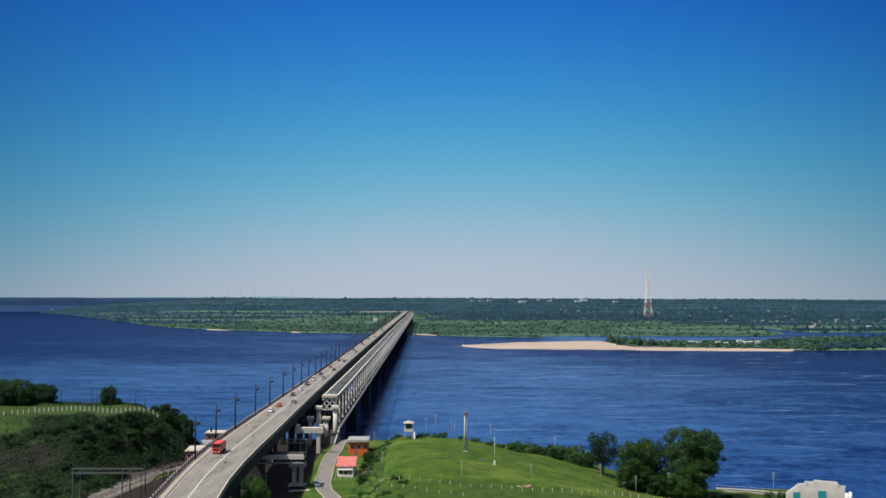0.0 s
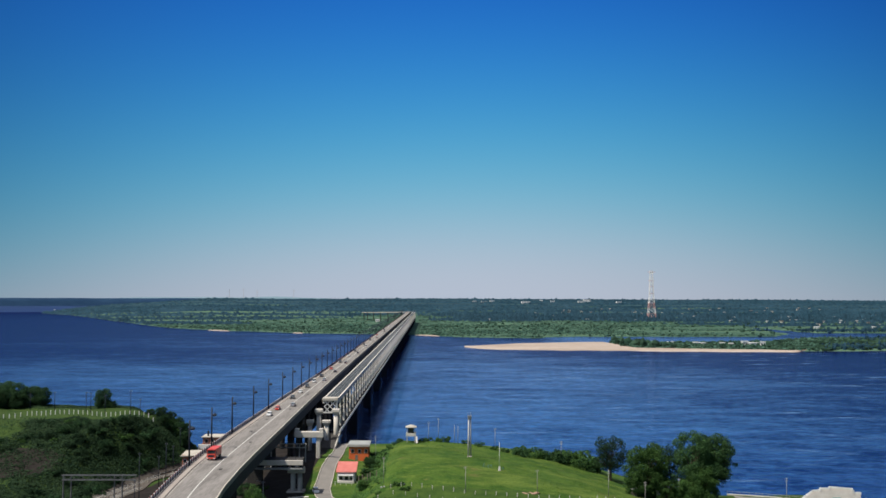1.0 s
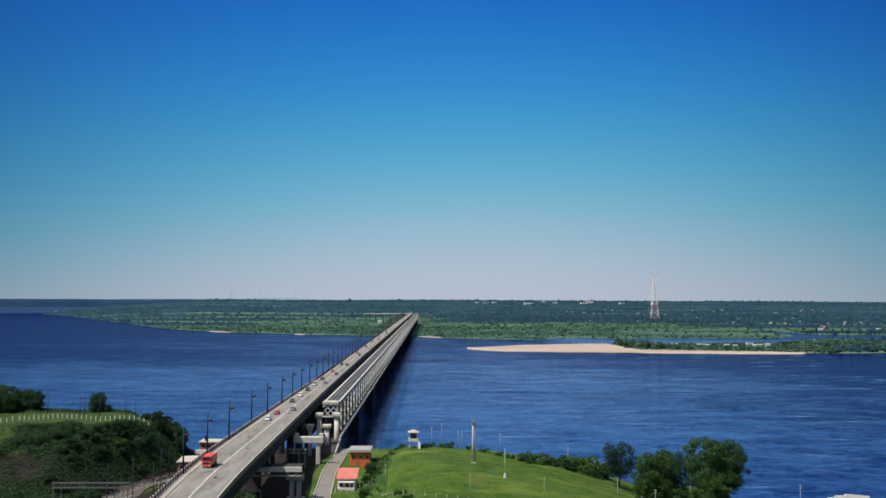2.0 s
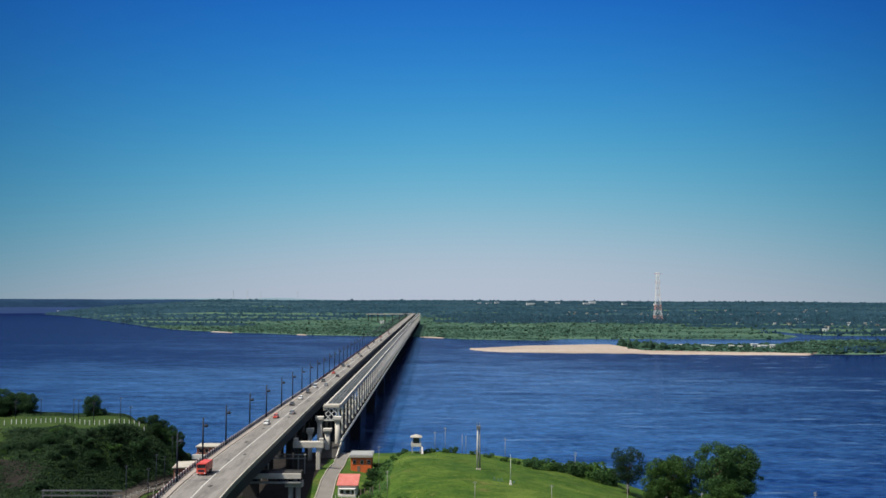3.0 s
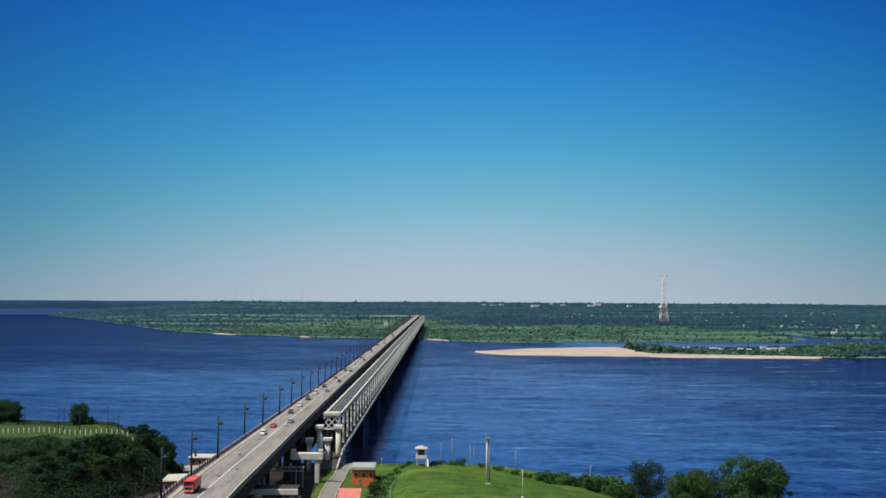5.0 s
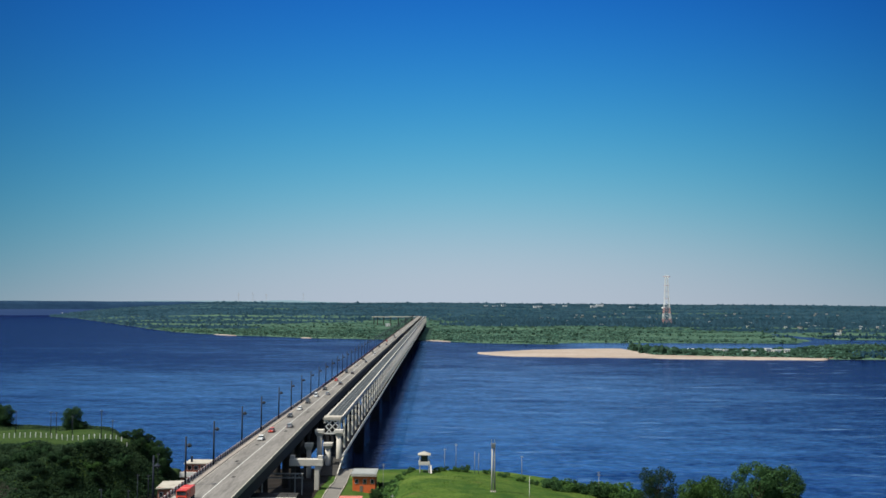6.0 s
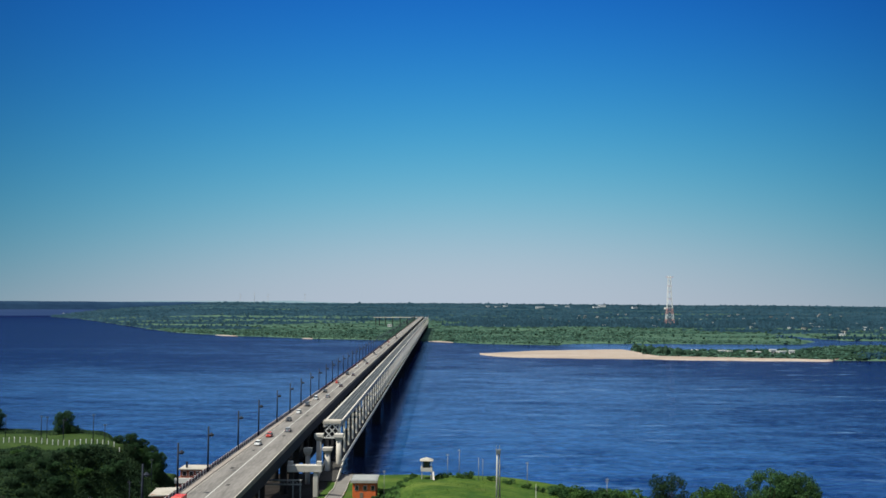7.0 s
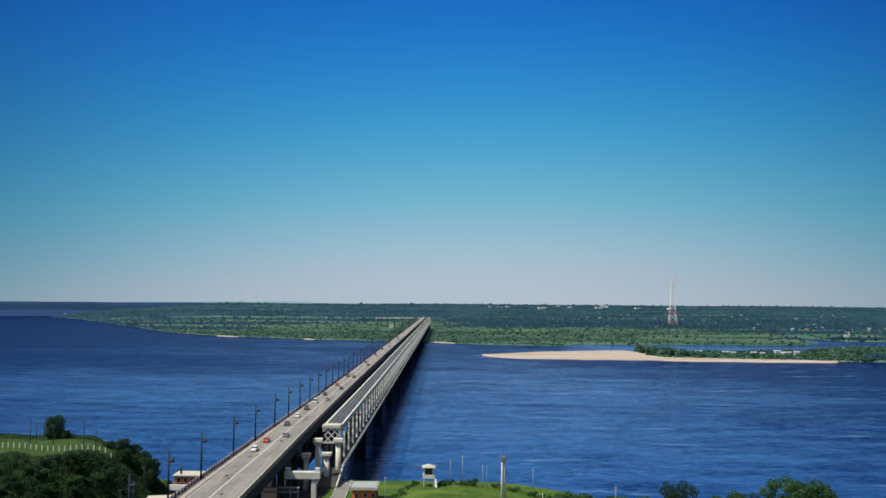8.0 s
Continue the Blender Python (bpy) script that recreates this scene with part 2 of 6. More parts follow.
def water_material():
    m = bpy.data.materials.new("river_water")
    m.use_nodes = True
    n, l = m.node_tree.nodes, m.node_tree.links
    n.remove(n["Principled BSDF"])
    body, gloss, blend = n.new("ShaderNodeBsdfDiffuse"), n.new("ShaderNodeBsdfGlossy"), n.new("ShaderNodeMixShader")
    gloss.inputs["Roughness"].default_value = 0.13
    blend.inputs["Fac"].default_value = 0.2
    gloss.inputs["Color"].default_value = (0.57, 0.675, 1.0, 1)
    l.new(body.outputs[0], blend.inputs[1])
    l.new(gloss.outputs[0], blend.inputs[2])
    l.new(blend.outputs[0], n["Material Output"].inputs["Surface"])
    geo = n.new("ShaderNodeNewGeometry")

    def ripples(scale, sx, detail, rough):
        mp, t = n.new("ShaderNodeMapping"), n.new("ShaderNodeTexNoise")
        mp.inputs["Scale"].default_value = (sx, 1.0, 1.0)
        mp.inputs["Rotation"].default_value = (0, 0, radians(10))
        t.inputs["Scale"].default_value, t.inputs["Detail"].default_value, t.inputs["Roughness"].default_value = scale, detail, rough
        t.inputs["Distortion"].default_value = 0.4
        l.new(geo.outputs["Position"], mp.inputs["Vector"])
        l.new(mp.outputs[0], t.inputs["Vector"])
        return t.outputs["Fac"]

    last = None
    for scale, sx, dist in ((0.04, 0.7, 3.0), (0.15, 0.8, 1.1), (0.6, 1.0, 0.3)):
        b = n.new("ShaderNodeBump")
        b.inputs["Strength"].default_value, b.inputs["Distance"].default_value = 1.0, dist
        l.new(ripples(scale, sx, 4, 0.6), b.inputs["Height"])
        if last:
            l.new(last.outputs["Normal"], b.inputs["Normal"])
        last = b
    l.new(last.outputs["Normal"], body.inputs["Normal"])
    calm = n.new("ShaderNodeBump")
    calm.inputs["Strength"].default_value, calm.inputs["Distance"].default_value = 1.0, 0.35
    l.new(ripples(0.2, 0.8, 3, 0.5), calm.inputs["Height"])
    l.new(calm.outputs["Normal"], gloss.inputs["Normal"])
    # silt and wind-ruffled patches, in gusts
    def maths(op, a, b):
        m_ = n.new("ShaderNodeMath")
        m_.operation = op
        for socket, value in zip(m_.inputs, (a, b)):
            if isinstance(value, (int, float)):
                socket.default_value = value
            else:
                l.new(value, socket)
        return m_.outputs[0]

    gusts = maths("ADD", maths("MULTIPLY", ripples(0.006, 0.5, 5, 0.6), 0.28), maths("MULTIPLY", ripples(0.05, 0.45, 4, 0.6), 0.26))
    mix = maths("ADD", gusts, maths("ADD", maths("MULTIPLY", ripples(0.16, 0.9, 5, 0.7), 0.30), maths("MULTIPLY", ripples(0.38, 0.5, 4, 0.7), 0.16)))
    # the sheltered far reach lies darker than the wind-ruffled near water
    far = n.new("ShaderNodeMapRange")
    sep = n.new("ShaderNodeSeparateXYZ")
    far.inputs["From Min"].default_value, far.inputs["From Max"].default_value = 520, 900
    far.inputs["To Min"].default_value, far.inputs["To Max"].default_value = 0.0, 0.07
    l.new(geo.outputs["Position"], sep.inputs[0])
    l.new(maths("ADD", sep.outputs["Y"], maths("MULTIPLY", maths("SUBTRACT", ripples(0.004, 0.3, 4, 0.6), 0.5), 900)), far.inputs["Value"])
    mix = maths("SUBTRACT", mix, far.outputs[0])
    # lens vignette painted into the water: darker away from the bridge
    side_dim = n.new("ShaderNodeMapRange")
    side_dim.inputs["From Min"].default_value, side_dim.inputs["From Max"].default_value = 110, 640
    side_dim.inputs["To Min"].default_value, side_dim.inputs["To Max"].default_value = 0.0, 0.135
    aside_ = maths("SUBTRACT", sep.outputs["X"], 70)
    l.new(maths("MAXIMUM", aside_, maths("MULTIPLY", aside_, -0.5)), side_dim.inputs["Value"])
    mix = maths("SUBTRACT", mix, side_dim.outputs[0])
    # the channel behind the island is coloured paler, standing in for reflected sky
    channel_lift = [n.new("ShaderNodeMapRange") for _ in range(2)]
    for node, axis_, a, b in ((channel_lift[0], "X", 230, 300), (channel_lift[1], "Y", 1130, 1220)):
        node.inputs["From Min"].default_value, node.inputs["From Max"].default_value = a, b
        l.new(sep.outputs[axis_], node.inputs["Value"])
    mix = maths("ADD", mix, maths("MULTIPLY", maths("MULTIPLY", channel_lift[0].outputs[0], channel_lift[1].outputs[0]), 0.17))
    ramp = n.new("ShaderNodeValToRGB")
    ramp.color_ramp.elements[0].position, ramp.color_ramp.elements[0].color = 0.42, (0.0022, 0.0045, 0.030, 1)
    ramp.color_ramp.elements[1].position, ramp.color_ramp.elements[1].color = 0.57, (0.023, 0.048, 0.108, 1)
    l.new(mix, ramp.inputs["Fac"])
    sheen = n.new("ShaderNodeMapRange")
    sheen.inputs["From Min"].default_value, sheen.inputs["From Max"].default_value = 0.40, 0.58
    sheen.inputs["To Min"].default_value, sheen.inputs["To Max"].default_value = 0.22, 0.57
    l.new(mix, sheen.inputs["Value"])
    l.new(sheen.outputs[0], blend.inputs["Fac"])
    # thin pale lines mixed into the water's body colour
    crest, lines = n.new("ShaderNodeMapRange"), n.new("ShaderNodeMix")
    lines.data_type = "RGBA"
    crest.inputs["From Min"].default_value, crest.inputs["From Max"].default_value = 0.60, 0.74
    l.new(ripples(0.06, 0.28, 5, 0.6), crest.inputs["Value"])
    # more of them at the bridge and to its right
    line_share = n.new("ShaderNodeMapRange")
    line_share.inputs["From Min"].default_value, line_share.inputs["From Max"].default_value = -90, 60
    line_share.inputs["To Min"].default_value, line_share.inputs["To Max"].default_value = 0.2, 1.0
    l.new(sep.outputs["X"], line_share.inputs["Value"])
    l.new(maths("MULTIPLY", crest.outputs[0], line_share.outputs[0]), lines.inputs["Factor"])
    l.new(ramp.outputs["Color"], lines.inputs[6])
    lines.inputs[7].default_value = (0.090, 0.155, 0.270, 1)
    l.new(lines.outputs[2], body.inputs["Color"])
    return m


M_WATER = water_material()


# ---- mesh helpers ----
def mesh_object(name, bm, mat, smooth=False):
    me = bpy.data.meshes.new(name)
    for f in bm.faces:
        f.smooth = smooth and len(f.verts) <= 4
    bm.to_mesh(me)
    bm.free()
    me.materials.append(mat)
    return new(name, me)


def part(name, bm, mat, parent, label="", smooth=False):
    ob = mesh_object(name, bm, mat, smooth)
    ob.parent = parent
    return tagged(ob, label)


def share(name, ob, parent, m):
    o = new(name, ob.data)
    o.parent = parent
    o.matrix_basis = m
    return o


def thing(name, label, category, m=None, group="", kind=""):
    ob = new(name)
    if m is not None:
        ob.matrix_basis = m
    return tagged(ob, label, category, group, kind)


def box(bm, x0, x1, y0, y1, z0, z1, bevel=0.0):
    vs = bmesh.ops.create_cube(bm, size=1)["verts"]
    bmesh.ops.scale(bm, vec=(x1 - x0, y1 - y0, z1 - z0), verts=vs)
    bmesh.ops.translate(bm, vec=((x0 + x1) / 2, (y0 + y1) / 2, (z0 + z1) / 2), verts=vs)
    if bevel:
        es = list({e for v in vs for e in v.link_edges})
        bmesh.ops.bevel(bm, geom=es, offset=bevel, segments=1, affect="EDGES")
    return bm


def bar(bm, a, b, w, h=None, sides=0, w2=None):
    """A straight member from a to b: square w x h, or round with that many sides and the radii w, w2."""
    a, b = Vector(a), Vector(b)
    d = b - a
    if sides:
        vs = bmesh.ops.create_cone(bm, cap_ends=True, segments=sides, radius1=w, radius2=w if w2 is None else w2, depth=d.length)["verts"]
    else:
        vs = bmesh.ops.create_cube(bm, size=1)["verts"]
        bmesh.ops.scale(bm, vec=(w, h or w, d.length), verts=vs)
    q = d.to_track_quat("Z", "Y").to_matrix().to_4x4()
    bmesh.ops.transform(bm, matrix=Matrix.Translation((a + b) / 2) @ q, verts=vs)
    return bm


def B():
    return bmesh.new()


def ribbon(bm, stations, left, right, z0, z1):
    """A slab along y: left and right edges, bottom and top heights, all functions of y."""
    prev = None
    for y in stations:
        ring = [bm.verts.new(c) for c in ((left(y), y, z0(y)), (right(y), y, z0(y)), (right(y), y, z1(y)), (left(y), y, z1(y)))]
        if prev:
            for i in range(4):
                j = (i + 1) % 4
                bm.faces.new((prev[i], prev[j], ring[j], ring[i]))
        else:
            bm.faces.new(ring)
        prev = ring
    bm.faces.new(prev[::-1])
    bmesh.ops.recalc_face_normals(bm, faces=bm.faces)
    return bm


# ---- the lie of the land ----
def ss(a, b, v):
    t = np.clip((v - a) / (b - a), 0, 1)
    return t * t * (3 - 2 * t)


def wobble(x, y, s, seed=0.0):
    """Smooth irregular waves, about -1 to 1, of about s metres."""
    a = np.sin(x / s * 1.7 + seed) * np.cos(y / s * 1.3 + 2 * seed)
    b = np.sin((x + 0.6 * y) / s * 3.1 + 1.3 + seed) * 0.5
    c = np.sin((y - 0.7 * x) / s * 5.3 + 4.1 * seed) * 0.3
    return (a + b + c) / 1.6


def near_shore(x):
    return 12 - 36 * ss(-47, -41, x) * ss(-25, -32, x) - 64 * ss(60, 150, x) - 60 * ss(186, 240, x)


def rail_x(y):
    return -40 - 0.17 * np.maximum(0, -60 - y)


def far_shore(x):
    a = np.abs(np.minimum(x, 0))
    r = np.maximum(x, 0)
    return 1490 + 0.62 * a + 1.35 * np.log1p(np.exp((a - 500) / 60)) * 60 - 110 * ss(0, 160, r) - 0.06 * r + 14 * wobble(x, x * 0.3, 90) - 45 * ss(60, 200, a) - 130 * ss(1150, 1500, a)


def island_edge(x):
    near = np.interp(x, [325, 340, 415, 491, 562, 606, 710, 900], [1060, 1040, 1004, 983, 956, 962, 984, 1000]) + 3 * wobble(x, 0, 40)
    far = np.interp(x, [300, 345, 430, 600, 700, 760, 886, 1100], [1180, 1200, 1180, 1200, 1330, 1395, 1365, 1330]) + 10 * wobble(x, 0, 60, 3.0)
    return near, far


CREST_R, CREST_Z = 4760.0, 58.0


def land_z(x, y):
    x, y = np.asarray(x, float), np.asarray(y, float)
    # near bank
    base = 14 + 3.5 * np.exp(-((x - 14) / 16) ** 2 - ((y + 66) / 24) ** 2) - 9 * ss(90, 160, x)
    right = 9.6 * ss(28, 44, x) * ss(-172, -94, y) * ss(-40, -66, y) * (1 - ss(48, 132, x))
    xr = rail_x(y)
    near_end = ss(-98, -72, y)
    foot, brow = xr + 1.5 + 6.5 * near_end, xr - 18.0 + 8.5 * near_end
    left = 18.5 * (0.2 * ss(foot, brow, x) + 0.8 * np.clip((foot - x) / (foot - brow), 0, 1)) * ss(-142, -76, y) * ss(14 - 30 * ss(-68, -52, x), -34 - 24 * ss(-68, -52, x), y)
    z = base + right + left * (1 + 0.04 * wobble(x, y, 12)) + 0.25 * wobble(x, y, 9, 1.0)
    ys = near_shore(x)
    z = -3 + (z + 3) * ss(ys + 5, ys - 20, y)
    # far bank, rising to the skyline
    d = np.hypot(x - 52, y + 420)
    f = -3 + 5.5 * ss(-8, 30, y - far_shore(x)) + 0.5 * wobble(x, y, 60, 2.0)
    az = (x - 52) / np.maximum(y + 420, 1)
    # the skyline sinks to the left, where the river bends out of sight
    crest = np.interp(az, [-0.392, -0.372, -0.342, -0.314, -0.28, -0.22], [-3, 5, 18, 29, 38, CREST_Z]) + 1.5 * wobble(az * 9000, az * 3000, 900, 0.4)
    rise = ((np.clip(d, 2900, CREST_R) - 2900) / (CREST_R - 2900)) ** 1.5
    f = f + rise * np.maximum(crest - 2.5, 0) * ss(-8, 200, y - far_shore(x))
    f = np.where((az < -0.36) & (d > np.interp(az, [-0.392, -0.36], [4200, 4900])), -3.0, f)
    f = np.maximum(f, -3 + (crest + 3) * ss(4560, 4760, d) * ss(500, 900, y) * (az > -0.39))
    # channel behind the sand bar and a pond further back
    brink = np.interp(x, [250, 310, 412, 708, 760, 813, 900, 1014, 1400], [1405, 1437, 1442, 1462, 1560, 1640, 1650, 1650, 1720]) + 8 * wobble(x, y, 40, 1.1)
    chan = ss(240, 300, x) * ss(brink + 12, brink - 12, y)
    inlet = 834 - 18 * ss(2000, 1640, y) + 10 * wobble(y, y, 70)
    half = 34 - 26 * ss(1650, 2000, y)
    chan = np.maximum(chan, ss(half + 8, half - 8, np.abs(x - inlet)) * ss(2040, 2000, y) * (x > 700))
    f = np.where(y > 600, f - 8 * chan * (f < 6), f)
    n_, f_ = island_edge(x)
    f = np.where((y > 600) & (x > 320), np.maximum(f, -3 + 5.2 * ss(n_ - 4, n_ + 9, y) * ss(f_ + 6, f_ - 12, y) * ss(325, 350, x)), f)
    return np.where(y > 600, f, z)


def ground_at(x, y):
    return float(land_z(x, y))


def axis(pieces):
    out = []
    for a, b, step in pieces:
        out += list(np.arange(a, b, step))
    return np.array(out + [pieces[-1][1]])


gx = axis([(-2900, -140, 20), (-140, 230, 1.7), (230, 2900, 20)])
gy = axis([(-760, -240, 20), (-240, 30, 1.7), (30, 980, 38), (980, 2400, 11), (2400, 4860, 26)])
X, Y = np.meshgrid(gx, gy)
Z = land_z(X, Y)
nx, ny = len(gx), len(gy)
co = np.stack([X.ravel(), Y.ravel(), Z.ravel()], 1)
idx = np.arange(nx * ny).reshape(ny, nx)
quads = np.stack([idx[:-1, :-1], idx[:-1, 1:], idx[1:, 1:], idx[1:, :-1]], -1).reshape(-1, 4)
me = bpy.data.meshes.new("ground")
me.from_pydata(co.tolist(), [], quads.tolist())
me.materials.append(M_GRASS)
me.materials.append(M_FIELD)
mid_y = co[quads[:, 0], 1]
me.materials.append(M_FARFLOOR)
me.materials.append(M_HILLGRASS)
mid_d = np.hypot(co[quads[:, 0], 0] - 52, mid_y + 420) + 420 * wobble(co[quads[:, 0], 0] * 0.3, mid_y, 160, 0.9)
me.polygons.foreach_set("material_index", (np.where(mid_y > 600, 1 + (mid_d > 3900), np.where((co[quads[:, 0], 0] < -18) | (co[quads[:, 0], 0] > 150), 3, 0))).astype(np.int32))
me.shade_smooth()
ground = tagged(new("ground", me), "grassy river banks with scrub and low far meadows", "ground", kind="structure")

bm = B()
box(bm, -3200, 3200, -200, 4860, -2.5, 0.0)
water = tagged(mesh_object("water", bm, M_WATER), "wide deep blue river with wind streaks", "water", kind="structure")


def sand_edge(x):
    near = 1057 - 91 * (1 - np.exp(-(x - 103) / 30)) - 26 * ss(170, 480, x) + 30 * ss(552, 582, x)
    tail = island_edge(x)[0] + 16
    far = 1060 + 210 * (1 - np.exp(-(x - 103) / 110))
    return near, far + (tail - far) * ss(336, 352, x)


def sand_bar():
    bm = B()
    prev = None
    for x in np.linspace(104, 582, 110):
        n_, f_ = sand_edge(x)
        if f_ < n_ + 2:
            f_ = n_ + 2
        n_ += 2.5 * wobble(x, 0, 22)
        ring = []
        for k in np.linspace(0, 1, 12):
            zz = -0.6 + 2.4 * (1 - (2 * k - 1) ** 4) + 0.25 * wobble(x, k * 80, 30)
            ring.append(bm.verts.new((x, n_ + (f_ - n_) * k, zz)))
        if prev:
            for i in range(11):
                bm.faces.new((prev[i], ring[i], ring[i + 1], prev[i + 1]))
        prev = ring
    bmesh.ops.recalc_face_normals(bm, faces=bm.faces)
    return tagged(mesh_object("sand_bar", bm, M_SAND, True), "long pale sand bar lying in the river", "sand bar", kind="structure")


sand_bar()

# ---- the road bridge ----
DECK = 32.0
SPAN = 127.4
BRIDGE_END = 18 * SPAN


def left_edge(y):
    return float(np.interp(y, [-320, -240, -200, -175, -150, -110, 0, 120, 300, 2293], [4, -5.5, -8.8, -10.4, -11.2, -11.3, -10.6, -9.7, -9.4, -9.4]))


def right_edge(y):
    return float(np.interp(y, [-320, -240, -200, -175, -150, -110, 0, 120, 300, 2293], [19, 8.6, 5.2, 4.2, 3.7, 3.3, 1.9, 1.0, 0.4, 0.3]))


def flat(z):
    return lambda y: z


road_st = list(np.arange(-330, 0, 6.0)) + list(np.arange(0, BRIDGE_END + 1, SPAN / 4))
road_bridge = thing("road_bridge", "long concrete and steel road bridge over the river", "bridge")
part("deck", ribbon(B(), road_st, left_edge, right_edge, flat(DECK - 0.9), flat(DECK - 0.06)), M_CONC, road_bridge, "pale concrete deck edge")
part("carriageway", ribbon(B(), road_st, lambda y: left_edge(y) + 2.1, lambda y: right_edge(y) - 1.5, flat(DECK - 0.05), flat(DECK)), M_ASPHALT, road_bridge, "worn grey asphalt carriageway")
part("walkway", ribbon(B(), road_st, lambda y: left_edge(y) + 0.35, lambda y: left_edge(y) + 2.1, flat(DECK - 0.055), flat(DECK + 0.15)), M_WALK, road_bridge, "pale raised walkway")
part("walkway", ribbon(B(), road_st, lambda y: right_edge(y) - 1.5, lambda y: right_edge(y) - 0.302, flat(DECK - 0.055), flat(DECK + 0.15)), M_LANE, road_bridge, "grey raised walkway")
mid = lambda y: 0.5 * (left_edge(y) + right_edge(y)) + 0.2
part("centre_line", ribbon(B(), road_st, lambda y: mid(y) - 0.16, lambda y: mid(y) + 0.16, flat(DECK - 0.02), flat(DECK + 0.006)), M_LINE, road_bridge, "white painted centre line")
for s in (lambda y: left_edge(y) + 2.5,):
    part("edge_line", ribbon(B(), road_st, lambda y: s(y) - 0.06, lambda y: s(y) + 0.06, flat(DECK - 0.02), flat(DECK + 0.006)), M_CONC, road_bridge, "faded painted edge line")
for s in (0.07, 0.93):
    c = lambda y: left_edge(y) + (right_edge(y) - left_edge(y)) * s
    part("girder", ribbon(B(), road_st, lambda y: c(y) - 0.5, lambda y: c(y) + 0.5, flat(DECK - 4.6), flat(DECK - 0.9)), M_STEEL, road_bridge, "dark steel plate girder")
# the deck stands on a deep truss with a lower deck, near-black as shade
RZ0 = 16.8
part("lower_deck", box(B(), -8.6, 0.6, 0.3, BRIDGE_END, RZ0, RZ0 + 1.3), M_SHADEBLACK, road_bridge, "dark lower deck")
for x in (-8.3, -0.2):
    part("bottom_chord", box(B(), x - 0.5, x + 0.5, 0, BRIDGE_END, RZ0 + 1.3, RZ0 + 2.2), M_SHADEBLACK, road_bridge, "dark bottom chord")
lower_post = part("post", box(B(), -0.45, 0.45, -0.5, 0.5, RZ0 + 2.2, DECK - 4.6), M_SHADEBLACK, road_bridge, "dark truss post")
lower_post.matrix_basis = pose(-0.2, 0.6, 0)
lower_diag = part("diagonal", bar(B(), (0, 0.3, RZ0 + 2.0), (0, 10.3, DECK - 4.4), 0.7, 0.7), M_SHADEBLACK, road_bridge, "dark truss diagonal")
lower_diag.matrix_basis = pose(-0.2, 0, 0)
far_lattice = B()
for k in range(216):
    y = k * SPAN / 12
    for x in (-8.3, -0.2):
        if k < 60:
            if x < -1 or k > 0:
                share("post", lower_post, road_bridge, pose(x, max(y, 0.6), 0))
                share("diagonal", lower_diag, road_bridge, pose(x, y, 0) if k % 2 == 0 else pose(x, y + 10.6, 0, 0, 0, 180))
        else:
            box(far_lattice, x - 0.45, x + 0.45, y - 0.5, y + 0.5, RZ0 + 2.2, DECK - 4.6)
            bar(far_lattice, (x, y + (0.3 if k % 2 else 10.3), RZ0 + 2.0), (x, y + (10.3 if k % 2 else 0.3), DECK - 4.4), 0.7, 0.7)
tagged(part("truss_web", far_lattice, M_SHADEBLACK, road_bridge, "dark truss web"), kind="stuff")
part("guard_rail", ribbon(B(), road_st, left_edge, lambda y: left_edge(y) + 0.12, flat(DECK + 1.0), flat(DECK + 1.25)), M_REDRAIL, road_bridge, "dull red handrail")
part("parapet", ribbon(B(), road_st, lambda y: left_edge(y) + 0.02, lambda y: left_edge(y) + 0.16, flat(DECK + 0.1), flat(DECK + 0.9)), M_PARAPET, road_bridge, "mauve-grey railing panels")
part("kerb", ribbon(B(), road_st, lambda y: right_edge(y) - 0.3, right_edge, flat(DECK - 0.05), flat(DECK + 0.45)), M_CONC, road_bridge)

# ---- the truss bridge beside it ----
TX0, TX1, TZ0, TZ1 = 6.2, 13.2, 17.2, 32.0
truss_bridge = thing("truss_bridge", "long pale steel truss bridge with close top ties", "bridge")
tst = [0, BRIDGE_END]
for x0 in (TX0, TX1 - 1.1):
    part("top_plate", ribbon(B(), tst, flat(x0 + (0.15 if x0 < 9 else 0.3)), flat(x0 + (0.8 if x0 < 9 else 0.95)), flat(TZ1 - 0.68), flat(TZ1)), M_PALE, truss_bridge, "pale plate over the top chord")
for x in (6.9, 12.5):
    part("top_chord", box(B(), x - 0.45, x + 0.45, 0, BRIDGE_END, TZ1 - 1.9, TZ1 - 0.7), M_PALE, truss_bridge)
    part("bottom_chord", box(B(), x - 0.45, x + 0.45, 0, BRIDGE_END, TZ0, TZ0 + 1.1), M_SHADEBLACK, truss_bridge, "dark bottom chord")

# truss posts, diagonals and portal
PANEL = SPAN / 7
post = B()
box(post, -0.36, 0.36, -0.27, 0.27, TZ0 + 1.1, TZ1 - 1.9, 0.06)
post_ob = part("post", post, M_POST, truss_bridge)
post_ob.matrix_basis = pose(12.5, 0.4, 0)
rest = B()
# left row of posts: shade put into the colour
dark_post = part("post", box(B(), -0.4, 0.4, -0.35, 0.35, TZ0 + 1.1, TZ1 - 1.9), M_SHADEBLACK, truss_bridge, "dark post")
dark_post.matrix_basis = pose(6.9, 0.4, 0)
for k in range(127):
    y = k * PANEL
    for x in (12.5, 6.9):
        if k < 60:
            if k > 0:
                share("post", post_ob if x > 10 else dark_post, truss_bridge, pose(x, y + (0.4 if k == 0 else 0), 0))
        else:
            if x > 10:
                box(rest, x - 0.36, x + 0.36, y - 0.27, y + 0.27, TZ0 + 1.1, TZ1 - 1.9)
